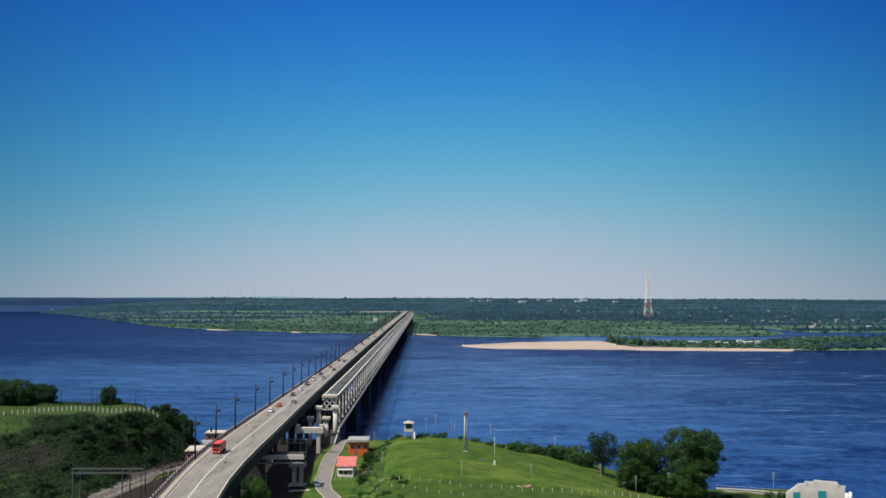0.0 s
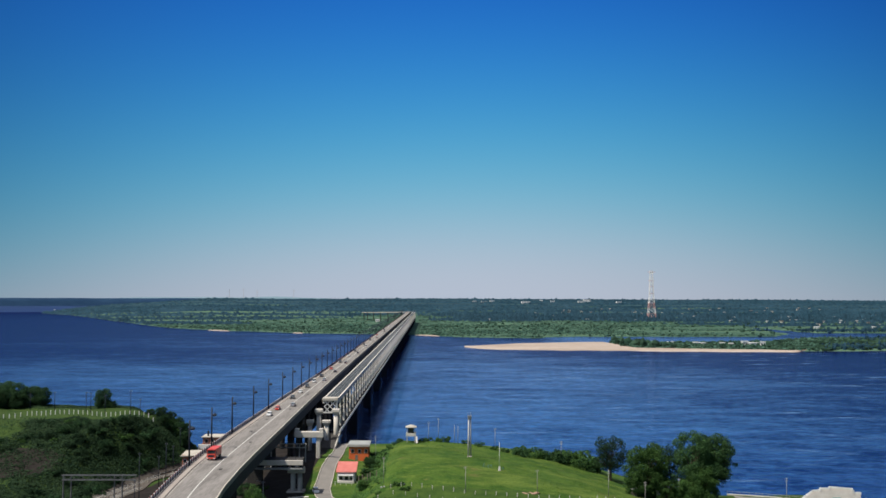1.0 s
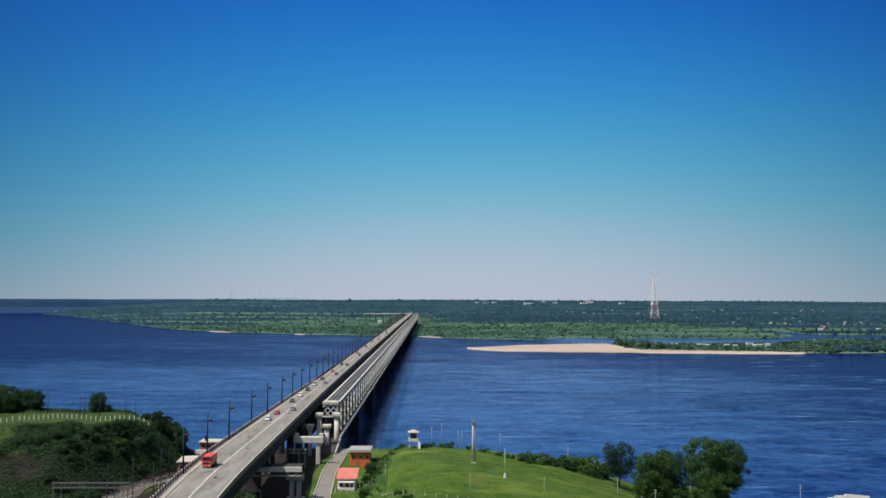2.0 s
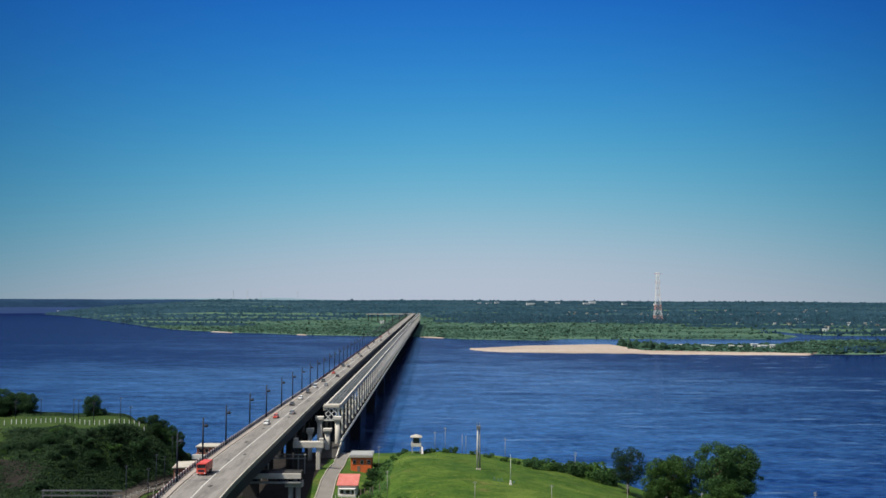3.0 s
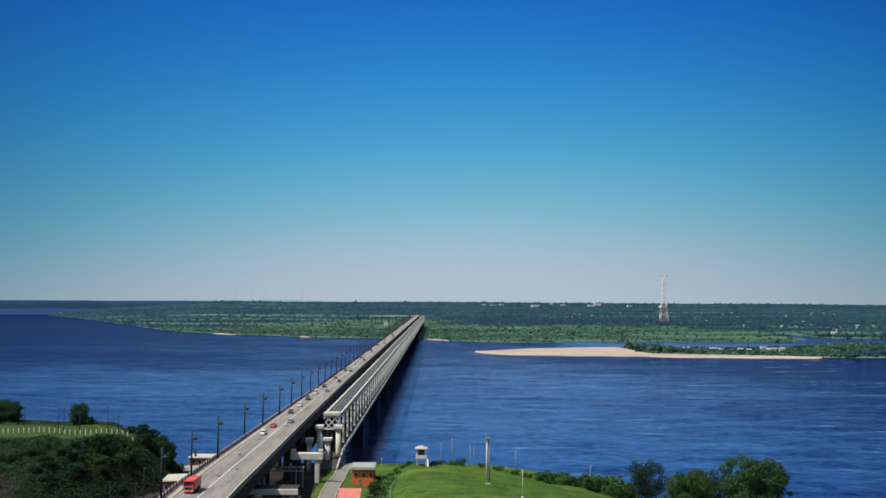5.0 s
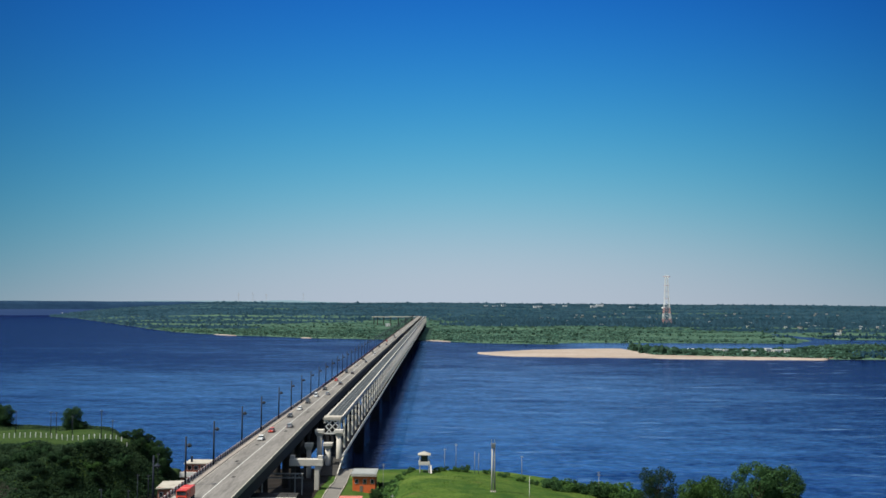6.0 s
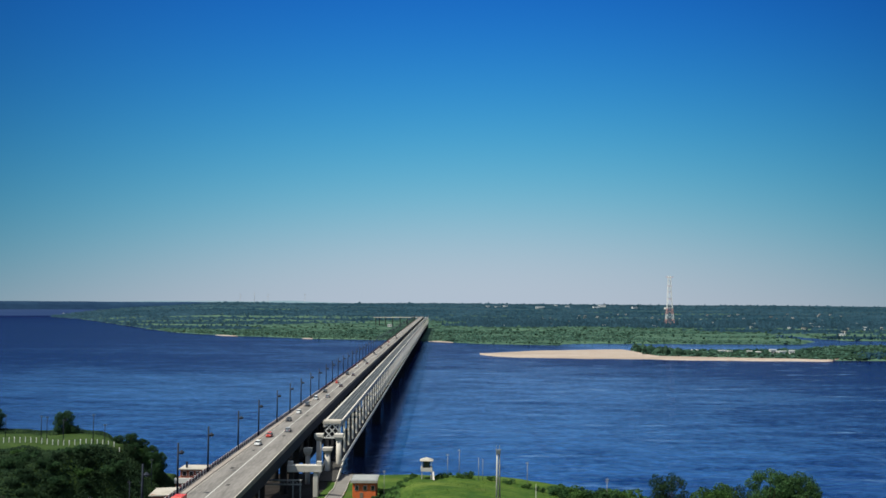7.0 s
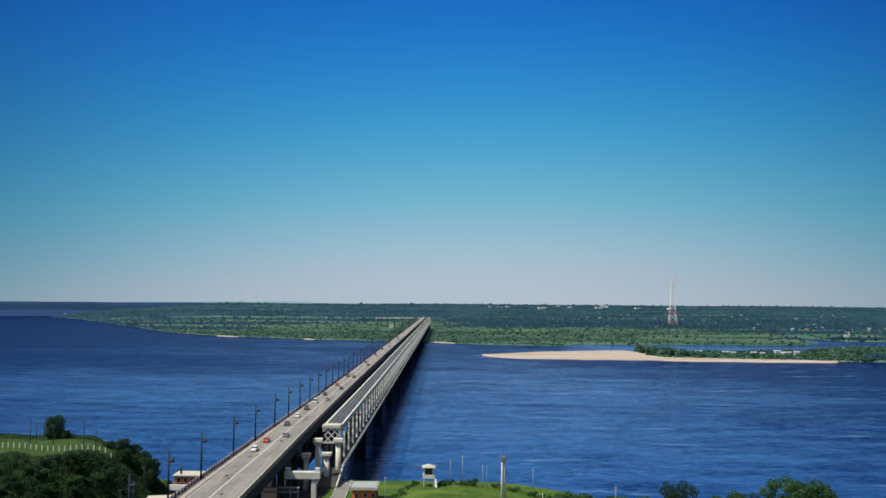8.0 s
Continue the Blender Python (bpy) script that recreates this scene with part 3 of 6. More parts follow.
diagonal = part("diagonal", bar(B(), (0, 0, TZ0 + 1.1), (0, PANEL, TZ1 - 1.9), 0.3, 0.3), M_SHADEBLACK, truss_bridge, "dark diagonal")
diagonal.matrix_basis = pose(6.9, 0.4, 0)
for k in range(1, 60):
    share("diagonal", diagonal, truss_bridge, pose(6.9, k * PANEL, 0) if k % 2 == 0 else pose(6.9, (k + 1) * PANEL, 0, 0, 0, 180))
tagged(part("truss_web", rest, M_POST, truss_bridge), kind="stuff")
part("lower_floor", box(B(), 7.4, 12.0, 0.2, BRIDGE_END, TZ0 + 0.5, TZ0 + 1.0), M_SHADEBLACK, truss_bridge, "dark lower floor")
part("service_walk", box(B(), 13.3, 14.2, 0.0, BRIDGE_END, TZ0 + 0.3, TZ0 + 0.55), M_WHITE, truss_bridge, "pale service walkway")
part("service_rail", box(B(), 14.14, 14.2, 0.0, BRIDGE_END, TZ0 + 1.5, TZ0 + 1.56), M_GREY, truss_bridge)
for x in (8.9, 10.4):
    part("stringer", box(B(), x - 0.05, x + 0.05, 0.1, BRIDGE_END, TZ1 - 0.55, TZ1 - 0.22), M_STEEL, truss_bridge)
tie = part("tie", box(B(), TX0 + 1.104, TX1 - 1.104, -0.08, 0.08, -0.06, 0.1), M_TIE, truss_bridge, "grey cross tie")
tie.matrix_basis = pose(0, 1.0, TZ1 - 0.02)
for x in (8.95, 10.45):
    part("rail", box(B(), x - 0.06, x + 0.06, 0.1, BRIDGE_END, TZ1 + 0.082, TZ1 + 0.24), M_SLAB, truss_bridge, "steel rail")
tie_v, tie_f = [], []
for k in range(1, 2860):
    y = 1.0 + 0.8 * k
    if k < 300:
        share("tie", tie, truss_bridge, pose(0, y, TZ1 - 0.02))
    else:
        n0 = len(tie_v)
        tie_v += [(x, yy, z) for x in (TX0 + 1.104, TX1 - 1.104) for yy in (y - 0.08, y + 0.08) for z in (TZ1 - 0.08, TZ1 + 0.08)]
        tie_f += [tuple(n0 + i for i in f) for f in ((1, 5, 7, 3), (0, 2, 6, 4), (0, 4, 5, 1), (2, 3, 7, 6), (0, 1, 3, 2), (4, 6, 7, 5))]
ties_mesh = bpy.data.meshes.new("ties")
ties_mesh.from_pydata(tie_v, [], tie_f)
ties_mesh.materials.append(M_TIE)
ties_rest = new("tie_bed", ties_mesh)
ties_rest.parent = truss_bridge
tagged(ties_rest, kind="stuff")
portal = B()
for a, b in (((7.4, 31.2), (12.0, 26.4)), ((12.0, 31.2), (7.4, 26.4)), ((7.2, 28.8), (9.7, 31.2)), ((9.7, 31.2), (12.2, 28.8)), ((7.2, 28.8), (9.7, 26.2)), ((9.7, 26.2), (12.2, 28.8))):
    bar(portal, (a[0], -0.1, a[1]), (b[0], -0.1, b[1]), 0.3, 0.3)
for z in (31.3, 26.2):
    box(portal, 6.6, 12.8, -0.25, 0.1, z - 0.25, z + 0.25)
part("portal_bracing", portal, M_WHITE, truss_bridge, "pale lattice portal")
part("end_wall", box(B(), 6.3, 13.1, -0.7, -0.05, 31.35, 32.22, 0.05), M_CONC, truss_bridge)
part("end_slab", box(B(), 6.4, 13.0, -0.04, 5.2, 32.26, 32.42, 0.03), M_CONC, truss_bridge, "grey concrete slab over the first ties")


ramp_ = thing("rail_ramp", "pale concrete ramp leading down from the truss", "ramp")
part("slab", ribbon(B(), [-24, -16, -8, -0.8], flat(7.6), flat(14.3), lambda y: 13.2 + 0.17 * (y + 24), lambda y: 14.6 + 0.14 * (y + 24)), M_DARK, ramp_, "dark rail slab")
for x0 in (7.2, 14.0):
    part("side_wall", ribbon(B(), [-24, -16, -8, -0.8], flat(x0), flat(x0 + 0.4), lambda y: 13.2 + 0.17 * (y + 24), lambda y: 15.2 + 0.14 * (y + 24)), M_PALE, ramp_, "pale side wall")


def pier_mesh(x0, x1, y0, y1, z0, z1, cap):
    bm = B()
    box(bm, x0, x1, y0, y1, z0, z1 - cap, 0.5)
    box(bm, x0 - 0.6, x1 + 0.6, y0 - 0.5, y1 + 0.5, z1 - cap, z1, 0.15)
    return bm


# the pier takes the shade under the truss as its colour
tp = part("pier", pier_mesh(6.6, 12.4, -1.7, 1.7, -3, TZ0, 1.4), M_SHADEBLACK, truss_bridge, "stone river pier coloured near-black for shade")
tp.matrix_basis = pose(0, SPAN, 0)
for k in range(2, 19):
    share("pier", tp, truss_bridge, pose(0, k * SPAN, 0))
rp = part("pier", pier_mesh(-8.2, -1.2, -1.5, 1.5, -3, DECK - 4.6, 1.6), M_PIER, road_bridge, "concrete river pier")
rp.matrix_basis = pose(0, SPAN, 0)
for k in range(2, 19):
    share("pier", rp, road_bridge, pose(0, k * SPAN, 0))

# approach columns of the road bridge
col = B()
bar(col, (0, 0, 0), (0, 0, 16.0), 1.15, sides=18)
bar(col, (0, 0, 15.2), (0, 0, 17.4), 1.15, sides=18, w2=1.9)
box(col, -1.9, 1.9, -1.5, 1.5, 17.38, 18.2, 0.1)
# columns below the road: its shade is in their colour
col_ob = part("column", col, M_PIER, road_bridge, "round column in shade-dark stone", True)
col_ob.matrix_basis = pose(left_edge(6) + 3.2, 6, DECK - 4.6 - 18.2)
share("column", col_ob, road_bridge, pose(right_edge(6) - 2.6, 6, DECK - 4.6 - 18.2))
for y in (-52, -22):
    for x in (left_edge(y) + 3.2, right_edge(y) - 2.6):
        share("column", col_ob, road_bridge, pose(x, y, DECK - 4.6 - 18.2))
wall_pier = part("pier", box(B(), -2.6, 2.6, -0.8, 0.8, 0, 18.2, 0.2), M_PIER, road_bridge, "wall pier in shade-dark stone")
wall_pier.matrix_basis = pose(mid(-215) - 1.5, -215, DECK - 4.6 - 18.2)
for y in (-180, -145, -98, -70):
    share("pier", wall_pier, road_bridge, pose(mid(y) - 1.5, y, DECK - 4.6 - 18.2))
rail_post = B()
box(rail_post, -0.09, 0.09, -0.09, 0.09, -0.1, 1.2)
box(rail_post, -0.14, 0.14, -0.14, 0.14, 1.2, 1.34)
rail_post_ob = None
for y in np.arange(-300, 120, 3.0):
    m = pose(left_edge(y) + 0.25, y, DECK + 0.1)
    if rail_post_ob is None:
        rail_post_ob = part("rail_post", rail_post, M_WHITE, road_bridge, "pale railing post")
        rail_post_ob.matrix_basis = m
    else:
        share("rail_post", rail_post_ob, road_bridge, m)
for y, w in ((-176, 1.6), (-160, 2.2), (-128, 1.2), (-104, 1.8), (-72, 1.4), (-40, 2.0), (18, 1.6), (80, 2.0)):
    part("patch", box(B(), mid(y) + (-2.6 if int(w * 10) % 4 else 1.4), mid(y) + (-1.7 if int(w * 10) % 4 else 2.3), y, y + 1.6 * w, DECK + 0.001, DECK + 0.005), M_DARK, road_bridge, "dark asphalt patch")


# ---- lamp posts on the bridge ----
def street_lamp(m):
    ob = thing("street_lamp", "tall dark steel street lamp on the bridge railing", "street lamp", m, "lamps along the bridge")
    bm = B()
    bar(bm, (0, 0, 0.9), (0, 0, 11.9), 0.25, sides=8, w2=0.19)
    part("pole", bm, M_STEEL, ob, smooth=True)
    bm = B()
    bar(bm, (0, 0, 0), (0, 0, 0.9), 0.3, sides=8, w2=0.24)
    part("base", bm, M_STEEL, ob)
    bm = B()
    bar(bm, (0, 0, 9.6), (0.8, 0, 10.1), 0.06, sides=6)
    part("arm", bm, M_STEEL, ob)
    bm = B()
    bar(bm, (0.8, 0, 9.35), (0.8, 0, 9.75), 0.42, sides=8, w2=0.74)
    bar(bm, (0.8, 0, 9.75), (0.8, 0, 10.25), 0.74, sides=8, w2=0.14)
    part("lantern", bm, M_STEEL, ob, "dark lantern head")
    bm = B()
    bar(bm, (0.8, 0, 9.25), (0.8, 0, 9.35), 0.2, sides=8)
    part("diffuser", bm, M_WHITE, ob)
    return ob


lamp_y = [-169.5, -139.7, -109.1, -71.4, -39.0, -3.2] + [26.8 + 29.3 * k for k in range(62)]
first_lamp = street_lamp(pose(left_edge(lamp_y[0]) + 0.3, lamp_y[0], DECK))
for y in lamp_y[1:]:
    copy_thing(first_lamp, pose(left_edge(y) + 0.3, y, DECK))


# ---- unfinished columns beside the road ----
def column_thing(x, y, z0, z1, r, cap, label, square=False):
    ob = thing("bridge_column", label, "column", pose(x, y, z0))
    h = z1 - z0
    bm = B()
    if square:
        box(bm, -r, r, -r, r, -1.0, h - cap, 0.12)
    else:
        bar(bm, (0, 0, -1.0), (0, 0, h - cap), r, sides=20)
    part("shaft", bm, M_PALE, ob, smooth=not square)
    bm = B()
    bar(bm, (0, 0, h - cap), (0, 0, h - cap * 0.45), r * 1.42, sides=4, w2=r * 2.3)
    bmesh.ops.rotate(bm, cent=(0, 0, 0), matrix=Matrix.Rotation(radians(45), 3, "Z"), verts=bm.verts)
    box(bm, -r * 1.65, r * 1.65, -r * 1.5, r * 1.5, h - cap * 0.46, h, 0.06)
    part("cap", bm, M_PALE, ob)
    return ob


column_thing(9.5, -12.0, ground_at(9.5, -12), 24.4, 1.05, 2.0, "pale concrete column with a wide square cap")
column_thing(4.4, -27.0, ground_at(4.2, -27), 26.4, 0.85, 2.4, "pale concrete column under the deck's edge")
column_thing(12.7, -4.0, ground_at(12.7, -4), 28.2, 1.0, 2.4, "tall pale concrete column at the truss's end")
column_thing(5.4, -4.0, ground_at(5.4, -4), 28.2, 1.0, 2.4, "tall pale concrete column at the truss's end")


def bent_frame():
    ob = thing("bridge_bent", "pale concrete cross beam on two columns", "bridge bent", pose(0, -66, 0))
    part("beam", box(B(), 3.4, 14.0, -1.2, 1.2, 24.9, 27.0, 0.1), M_PALE, ob, "pale concrete cross beam")
    for x in (4.3, 13.1):
        part("bearing", box(B(), x - 0.75, x + 0.75, -0.7, 0.7, 27.0, 28.1, 0.05), M_PALE, ob)
    for x in (4.6, 12.1):
        z0 = ground_at(x, -66) - 1
        # the left column gets the shade-dark colour, the right one stays pale
        part("column", box(B(), x - 0.75, x + 0.75, -0.8, 0.8, z0, 24.9, 0.15), M_PALE if x > 8 else M_PIER, ob, "" if x > 8 else "column in shade-dark stone")


bent_frame()


def low_stub():
    ob = thing("bridge_stub", "unfinished concrete deck ending in mid-air on a pier", "bridge")
    part("slab", box(B(), -4.2, 12.7, -118, -111, 24.3, 25.0, 0.05), M_DARK, ob, "dark concrete slab")
    part("edge_beam", box(B(), -4.4, 13.1, -118.6, -118.0, 23.6, 25.1, 0.06), M_PALE, ob, "white end beam")
    part("edge_beam", box(B(), -4.2, 13.0, -118.4, -117.4, 22.2, 22.7, 0.06), M_SLAB, ob, "grey lower beam")
    for x in (-3.6, -0.2, 3.5, 6.5, 9.5, 12.2):
        part("girder", box(B(), x - 0.3, x + 0.3, -117.3, -111.2, 22.0, 24.3), M_STEEL, ob)
    part("cap", box(B(), 7.6, 12.9, -113.4, -110.8, 20.2, 22.0, 0.1), M_PALE, ob, "pale pier cap")
    for x in (9.2, 11.4):
        z0 = ground_at(x, -112) - 1
        part("column", bar(B(), (x, -112, z0), (x, -112, 20.2), 0.75, sides=16), M_PALE, ob, smooth=True)
    part("footing", box(B(), 7.4, 13.0, -114.2, -109.8, ground_at(10, -112) - 1, ground_at(10, -112) + 0.5, 0.1), M_CONC, ob)
    for x in (-3.9, -0.5, 3.2, 7.0, 10.6):
        part("railing_post", box(B(), x - 0.05, x + 0.05, -117.9, -117.8, 25.0, 26.0), M_STEEL, ob)
    part("railing", box(B(), -4.0, 12.8, -117.9, -117.82, 25.9, 26.0), M_STEEL, ob)


low_stub()


# ---- low road, kerbs, paths ----
def draped(name, left, right, stations, mat, lift, thick=0.0, across=4):
    """A strip that follows the ground between two edge lines, functions of y."""
    bm = B()
    prev = None
    for y in stations:
        ring = []
        a, b = left(y), right(y)
        for k in range(across + 1):
            x = a + (b - a) * k / across
            ring.append(bm.verts.new((x, y, ground_at(x, y) + lift)))
        if prev:
            for i in range(across):
                bm.faces.new((prev[i], prev[i + 1], ring[i + 1], ring[i]))
        prev = ring
    top = list(bm.faces)
    bmesh.ops.recalc_face_normals(bm, faces=top)
    if thick:
        r = bmesh.ops.extrude_face_region(bm, geom=top)
        vs = [v for v in r["geom"] if isinstance(v, bmesh.types.BMVert)]
        bmesh.ops.translate(bm, vec=(0, 0, thick), verts=vs)
    return mesh_object(name, bm, mat, False)


def lane_left(y):
    return float(np.interp(y, [-300, -133, -120, -108, -82, -63, -45, -24, -4], [66, 21.4, 17.6, 15.4, 15.1, 15.9, 15.4, 14.2, 13.6]))


def lane_right(y):
    return float(np.interp(y, [-300, -133, -120, -108, -82, -63, -45, -24, -4], [71, 26.2, 22.2, 20.4, 19.5, 19.9, 19.2, 18.2, 18.0]))


lane_st = np.arange(-260, -5, 2.5)
tagged(draped("road", lane_left, lane_right, lane_st, M_LANE, 0.05, 0.12), "narrow pale asphalt lane running under the bridge", "road", kind="structure")
for f, s in ((lane_left, -0.4), (lane_right, 0.05)):
    tagged(draped("kerb", lambda y: f(y) + s, lambda y: f(y) + s + 0.24, lane_st, M_CONC, 0.05, 0.24, 1), "pale concrete kerb beside the lane", "kerb", kind="structure")
tagged(draped("path", lambda y: 7.6, lambda y: 15.2, np.arange(-121.5, -119.5, 0.5), M_PALE, 0.05, 0.08), "pale concrete path to the lane", "path", kind="structure")


# dark strip that paints the bridge's shade onto the ground
tagged(draped("bare_ground", lambda y: float(rail_x(y)) + 8.6, lambda y: min(13.0, lane_left(y) - 3.0), np.arange(-250, 8, 3.0), M_SOIL, 0.06, 0.05, 16), "bare earth under the bridge, its shade put into the colour", "earth", kind="structure")


tagged(draped("shore_path", lambda y: 158 + 0.3 * (y + 60), lambda y: 184.0, np.arange(-66, -62.5, 0.7), M_CONC, 0.06, 0.06, 10), "pale gravel path along the shore", "path", kind="structure")


# ---- houses by the lane ----
def house_window(parent, x, y, z, w, h, axis_y=True):
    win = part("window", box(B(), x - w / 2 - 0.08, x + w / 2 + 0.08, y - 0.06, y + 0.04, z - 0.08, z + h + 0.08), M_WHITE, parent)
    part("pane", box(B(), x - w / 2, x + w / 2, y - 0.09, y - 0.065, z, z + h), M_GLASS, win)


def orange_house():
    x0, x1, y0, y1 = 22.6, 30.4, -62.0, -52.0
    z0 = min(ground_at(x0, y0), ground_at(x1, y0)) - 0.6
    ob = thing("house", "small orange rendered house with a flat grey roof", "house")
    part("wall", box(B(), x0 + 0.3, x1 - 0.3, y0 + 0.4, y1, z0, 21.2), M_ORANGE, ob, "orange rendered wall")
    part("roof", box(B(), x0 - 0.2, x1 + 0.2, y0 - 0.3, y1 + 0.4, 21.2, 21.7, 0.05), M_SLAB, ob, "flat grey roof")
    part("roof_sheet", box(B(), x0 + 0.3, x1 - 0.3, y0 + 0.3, y1 - 0.2, 21.7, 21.8), M_SLAB, ob)
    part("fascia", box(B(), x0 - 0.25, x1 + 0.25, y0 - 0.36, y0 - 0.31, 20.9, 21.5), M_CONC, ob)
    for x in (24.2, 26.8, 29.2):
        house_window(ob, x, y0 + 0.35, 18.6, 1.0, 1.3)
    part("door", box(B(), 25.2, 26.2, y0 + 0.3, y0 + 0.38, z0 + 0.6, z0 + 2.7), M_WOOD, ob)


def red_roof_house():
    x0, x1, y0, y1 = 21.4, 28.2, -98.0, -88.5
    z0 = ground_at(24, -94) - 0.6
    ob = thing("house", "small white house with a faded red roof", "house")
    part("wall", box(B(), x0 + 0.4, x1 - 0.4, y0 + 1.8, y1 - 0.2, z0, 17.9), M_WHITE, ob, "white wall")
    bm = B()
    ring = [(x0, y0 + 1.0, 17.6), (x1, y0 + 1.0, 17.6), (x1, y1 + 0.4, 19.6), (x0, y1 + 0.4, 19.6)]
    vs = [bm.verts.new(c) for c in ring] + [bm.verts.new((a, b, c + 0.22)) for a, b, c in ring]
    for f in ((0, 1, 5, 4), (1, 2, 6, 5), (2, 3, 7, 6), (3, 0, 4, 7), (4, 5, 6, 7), (3, 2, 1, 0)):
        bm.faces.new([vs[i] for i in f])
    bmesh.ops.recalc_face_normals(bm, faces=bm.faces)
    part("roof", bm, M_PINKROOF, ob, "faded red sheet roof")
    for x in np.linspace(x0 + 0.3, x1 - 0.3, 9):
        bm = B()
        bar(bm, (x, y0 + 1.0, 17.86), (x, y1 + 0.35, 19.84), 0.07, 0.06)
        part("roof_seam", bm, M_PINKROOF, ob)
    part("porch", box(B(), x0 + 0.8, x1 - 0.8, y0, y0 + 1.9, 16.6, 16.9, 0.03), M_WHITE, ob, "white porch roof")
    for x in (x0 + 1.0, x1 - 1.0):
        part("porch_post", box(B(), x - 0.12, x + 0.12, y0 + 0.1, y0 + 0.34, z0, 16.6), M_WHITE, ob)
    part("porch_floor", box(B(), x0 + 0.6, x1 - 0.6, y0 - 0.1, y0 + 1.9, z0, z0 + 1.0, 0.04), M_PALE, ob)
    for x in (23.0, 24.9, 26.7):
        house_window(ob, x, y0 + 1.75, 15.0, 1.2, 1.2)
    part("gable", box(B(), x0 + 0.4, x1 - 0.4, y1 - 0.25, y1 - 0.05, 17.9, 19.4), M_WHITE, ob)


orange_house()
red_roof_house()
for x, y, w, h in ((29.2, -99.0, 0.3, 2.6), (30.4, -98.6, 0.3, 2.4), (31.6, -106.0, 0.3, 2.6), (32.6, -107.2, 0.3, 3.2), (33.4, -106.8, 0.3, 2.9), (35.6, -108.5, 0.3, 2.2)):
    g = ground_at(x, y)
    pst = thing("gate_post", "weathered wooden gate post in the grass", "post", pose(x, y, g))
    part("post", box(B(), -0.14, 0.14, -0.14, 0.14, -0.4, h, 0.02), M_WOOD, pst)

# ---- fences ----
def fence_post(m, label, group, w=0.28, h=1.5, mat=M_WHITE):
    bm = B()
    box(bm, -w / 2, w / 2, -w / 2, w / 2, -0.5, h, 0.03)
    bar(bm, (0, 0, h - 0.01), (0, 0, h + 0.12), w * 0.62, sides=4, w2=0.02)
    ob = mesh_object("fence_post", bm, mat)
    ob.matrix_basis = m
    return tagged(ob, label, "fence post", group)


post_hill = fence_post(pose(-99.5, -80, ground_at(-99.5, -80)), "pale concrete fence post on the hill top", "fence on the hill", 0.22, 1.55)
run = [(-98.2, -76.0), (-97.6, -72.5), (-97.0, -69), (-96.2, -66.0)] + [(x, -63.5 - 1.5 * float(ss(-95, -60, x))) for x in np.arange(-94.8, -48.0, 1.72)]
for x, y in run:
    o = copy_thing(post_hill, pose(x, float(y), ground_at(x, y), 0, 0, random.uniform(-6, 6)))
post_meadow = fence_post(pose(37.5, -136.5, ground_at(37.5, -136.5)), "short white fence post in the meadow", "fence in the meadow", 0.18, 1.2, M_PALE)
for x in np.arange(41, 104, 3.15):
    y = -130.0 - 5.4 * ss(44, 66, x) + 4 * ss(84, 104, x) + random.uniform(-0.3, 0.3)
    copy_thing(post_meadow, pose(x, float(y), ground_at(x, y), random.uniform(-3, 3), random.uniform(-3, 3), 0))
for x in np.arange(42, 66, 3.6):
    y = -136.5 - 0.32 * (x - 42)
    copy_thing(post_meadow, pose(x, float(y), ground_at(x, y), random.uniform(-3, 3), random.uniform(-3, 3), 0))
for x in np.arange(104, 142, 3.0):
    y = -126 + 0.62 * (x - 104)
    copy_thing(post_meadow, pose(x, float(y), ground_at(x, y), random.uniform(-3, 3), 0, 0))
for x in np.arange(21.6, 29, 1.8):
    copy_thing(post_meadow, pose(x, -101.2, ground_at(x, -101.2)))
post_rail = fence_post(pose(-36.2, -96, 14), "pale concrete fence post beside the railway", "fence beside the railway", 0.24, 1.8, M_CONC)
for k in range(20):
    y = -84.0 - 3.2 * k
    x = float(rail_x(y) + 8 * ss(-104, -58, y)) + 4.6 - 0.03 * k
    copy_thing(post_rail, pose(x, y, ground_at(x, y)))


# ---- poles ----
def utility_pole(x, y, h, mat, label, lamp=False, arms=1, r=0.12, group=""):
    ob = thing("utility_pole", label, "utility pole", pose(x, y, ground_at(x, y)), group)
    part("pole", bar(B(), (0, 0, -0.6), (0, 0, h), r, sides=8, w2=r * 0.7), mat, ob, smooth=True)
    for k in range(arms):
        z = h - 0.5 - 0.7 * k
        arm = part("crossarm", box(B(), -0.5, 0.5, -0.05, 0.05, z, z + 0.1), mat, ob)
        for dx in (-0.42, 0.42):
            part("insulator", bar(B(), (dx, 0, z + 0.1), (dx, 0, z + 0.32), 0.06, sides=6), M_GREY, arm)
    if lamp:
        part("lamp_arm", bar(B(), (0, 0, h - 0.3), (-1.6, 0, h + 0.1), 0.05, sides=6), mat, ob)
        part("lamp_head", box(B(), -2.1, -1.5, -0.14, 0.14, h, h + 0.16, 0.03), M_GREY, ob)
    return ob


for x, y, h in ((-100.7, -46, 6.2), (-89.9, -50, 7.3), (-75.1, -58.5, 7.9), (-73.9, -57.0, 7.6), (-67.4, -60.5, 7.0), (-57.5, -62.2, 9.1), (-54.5, -60.5, 6.1)):
    utility_pole(x, y, h, M_STEEL, "thin dark pole on the wooded hill", arms=1, r=0.13)
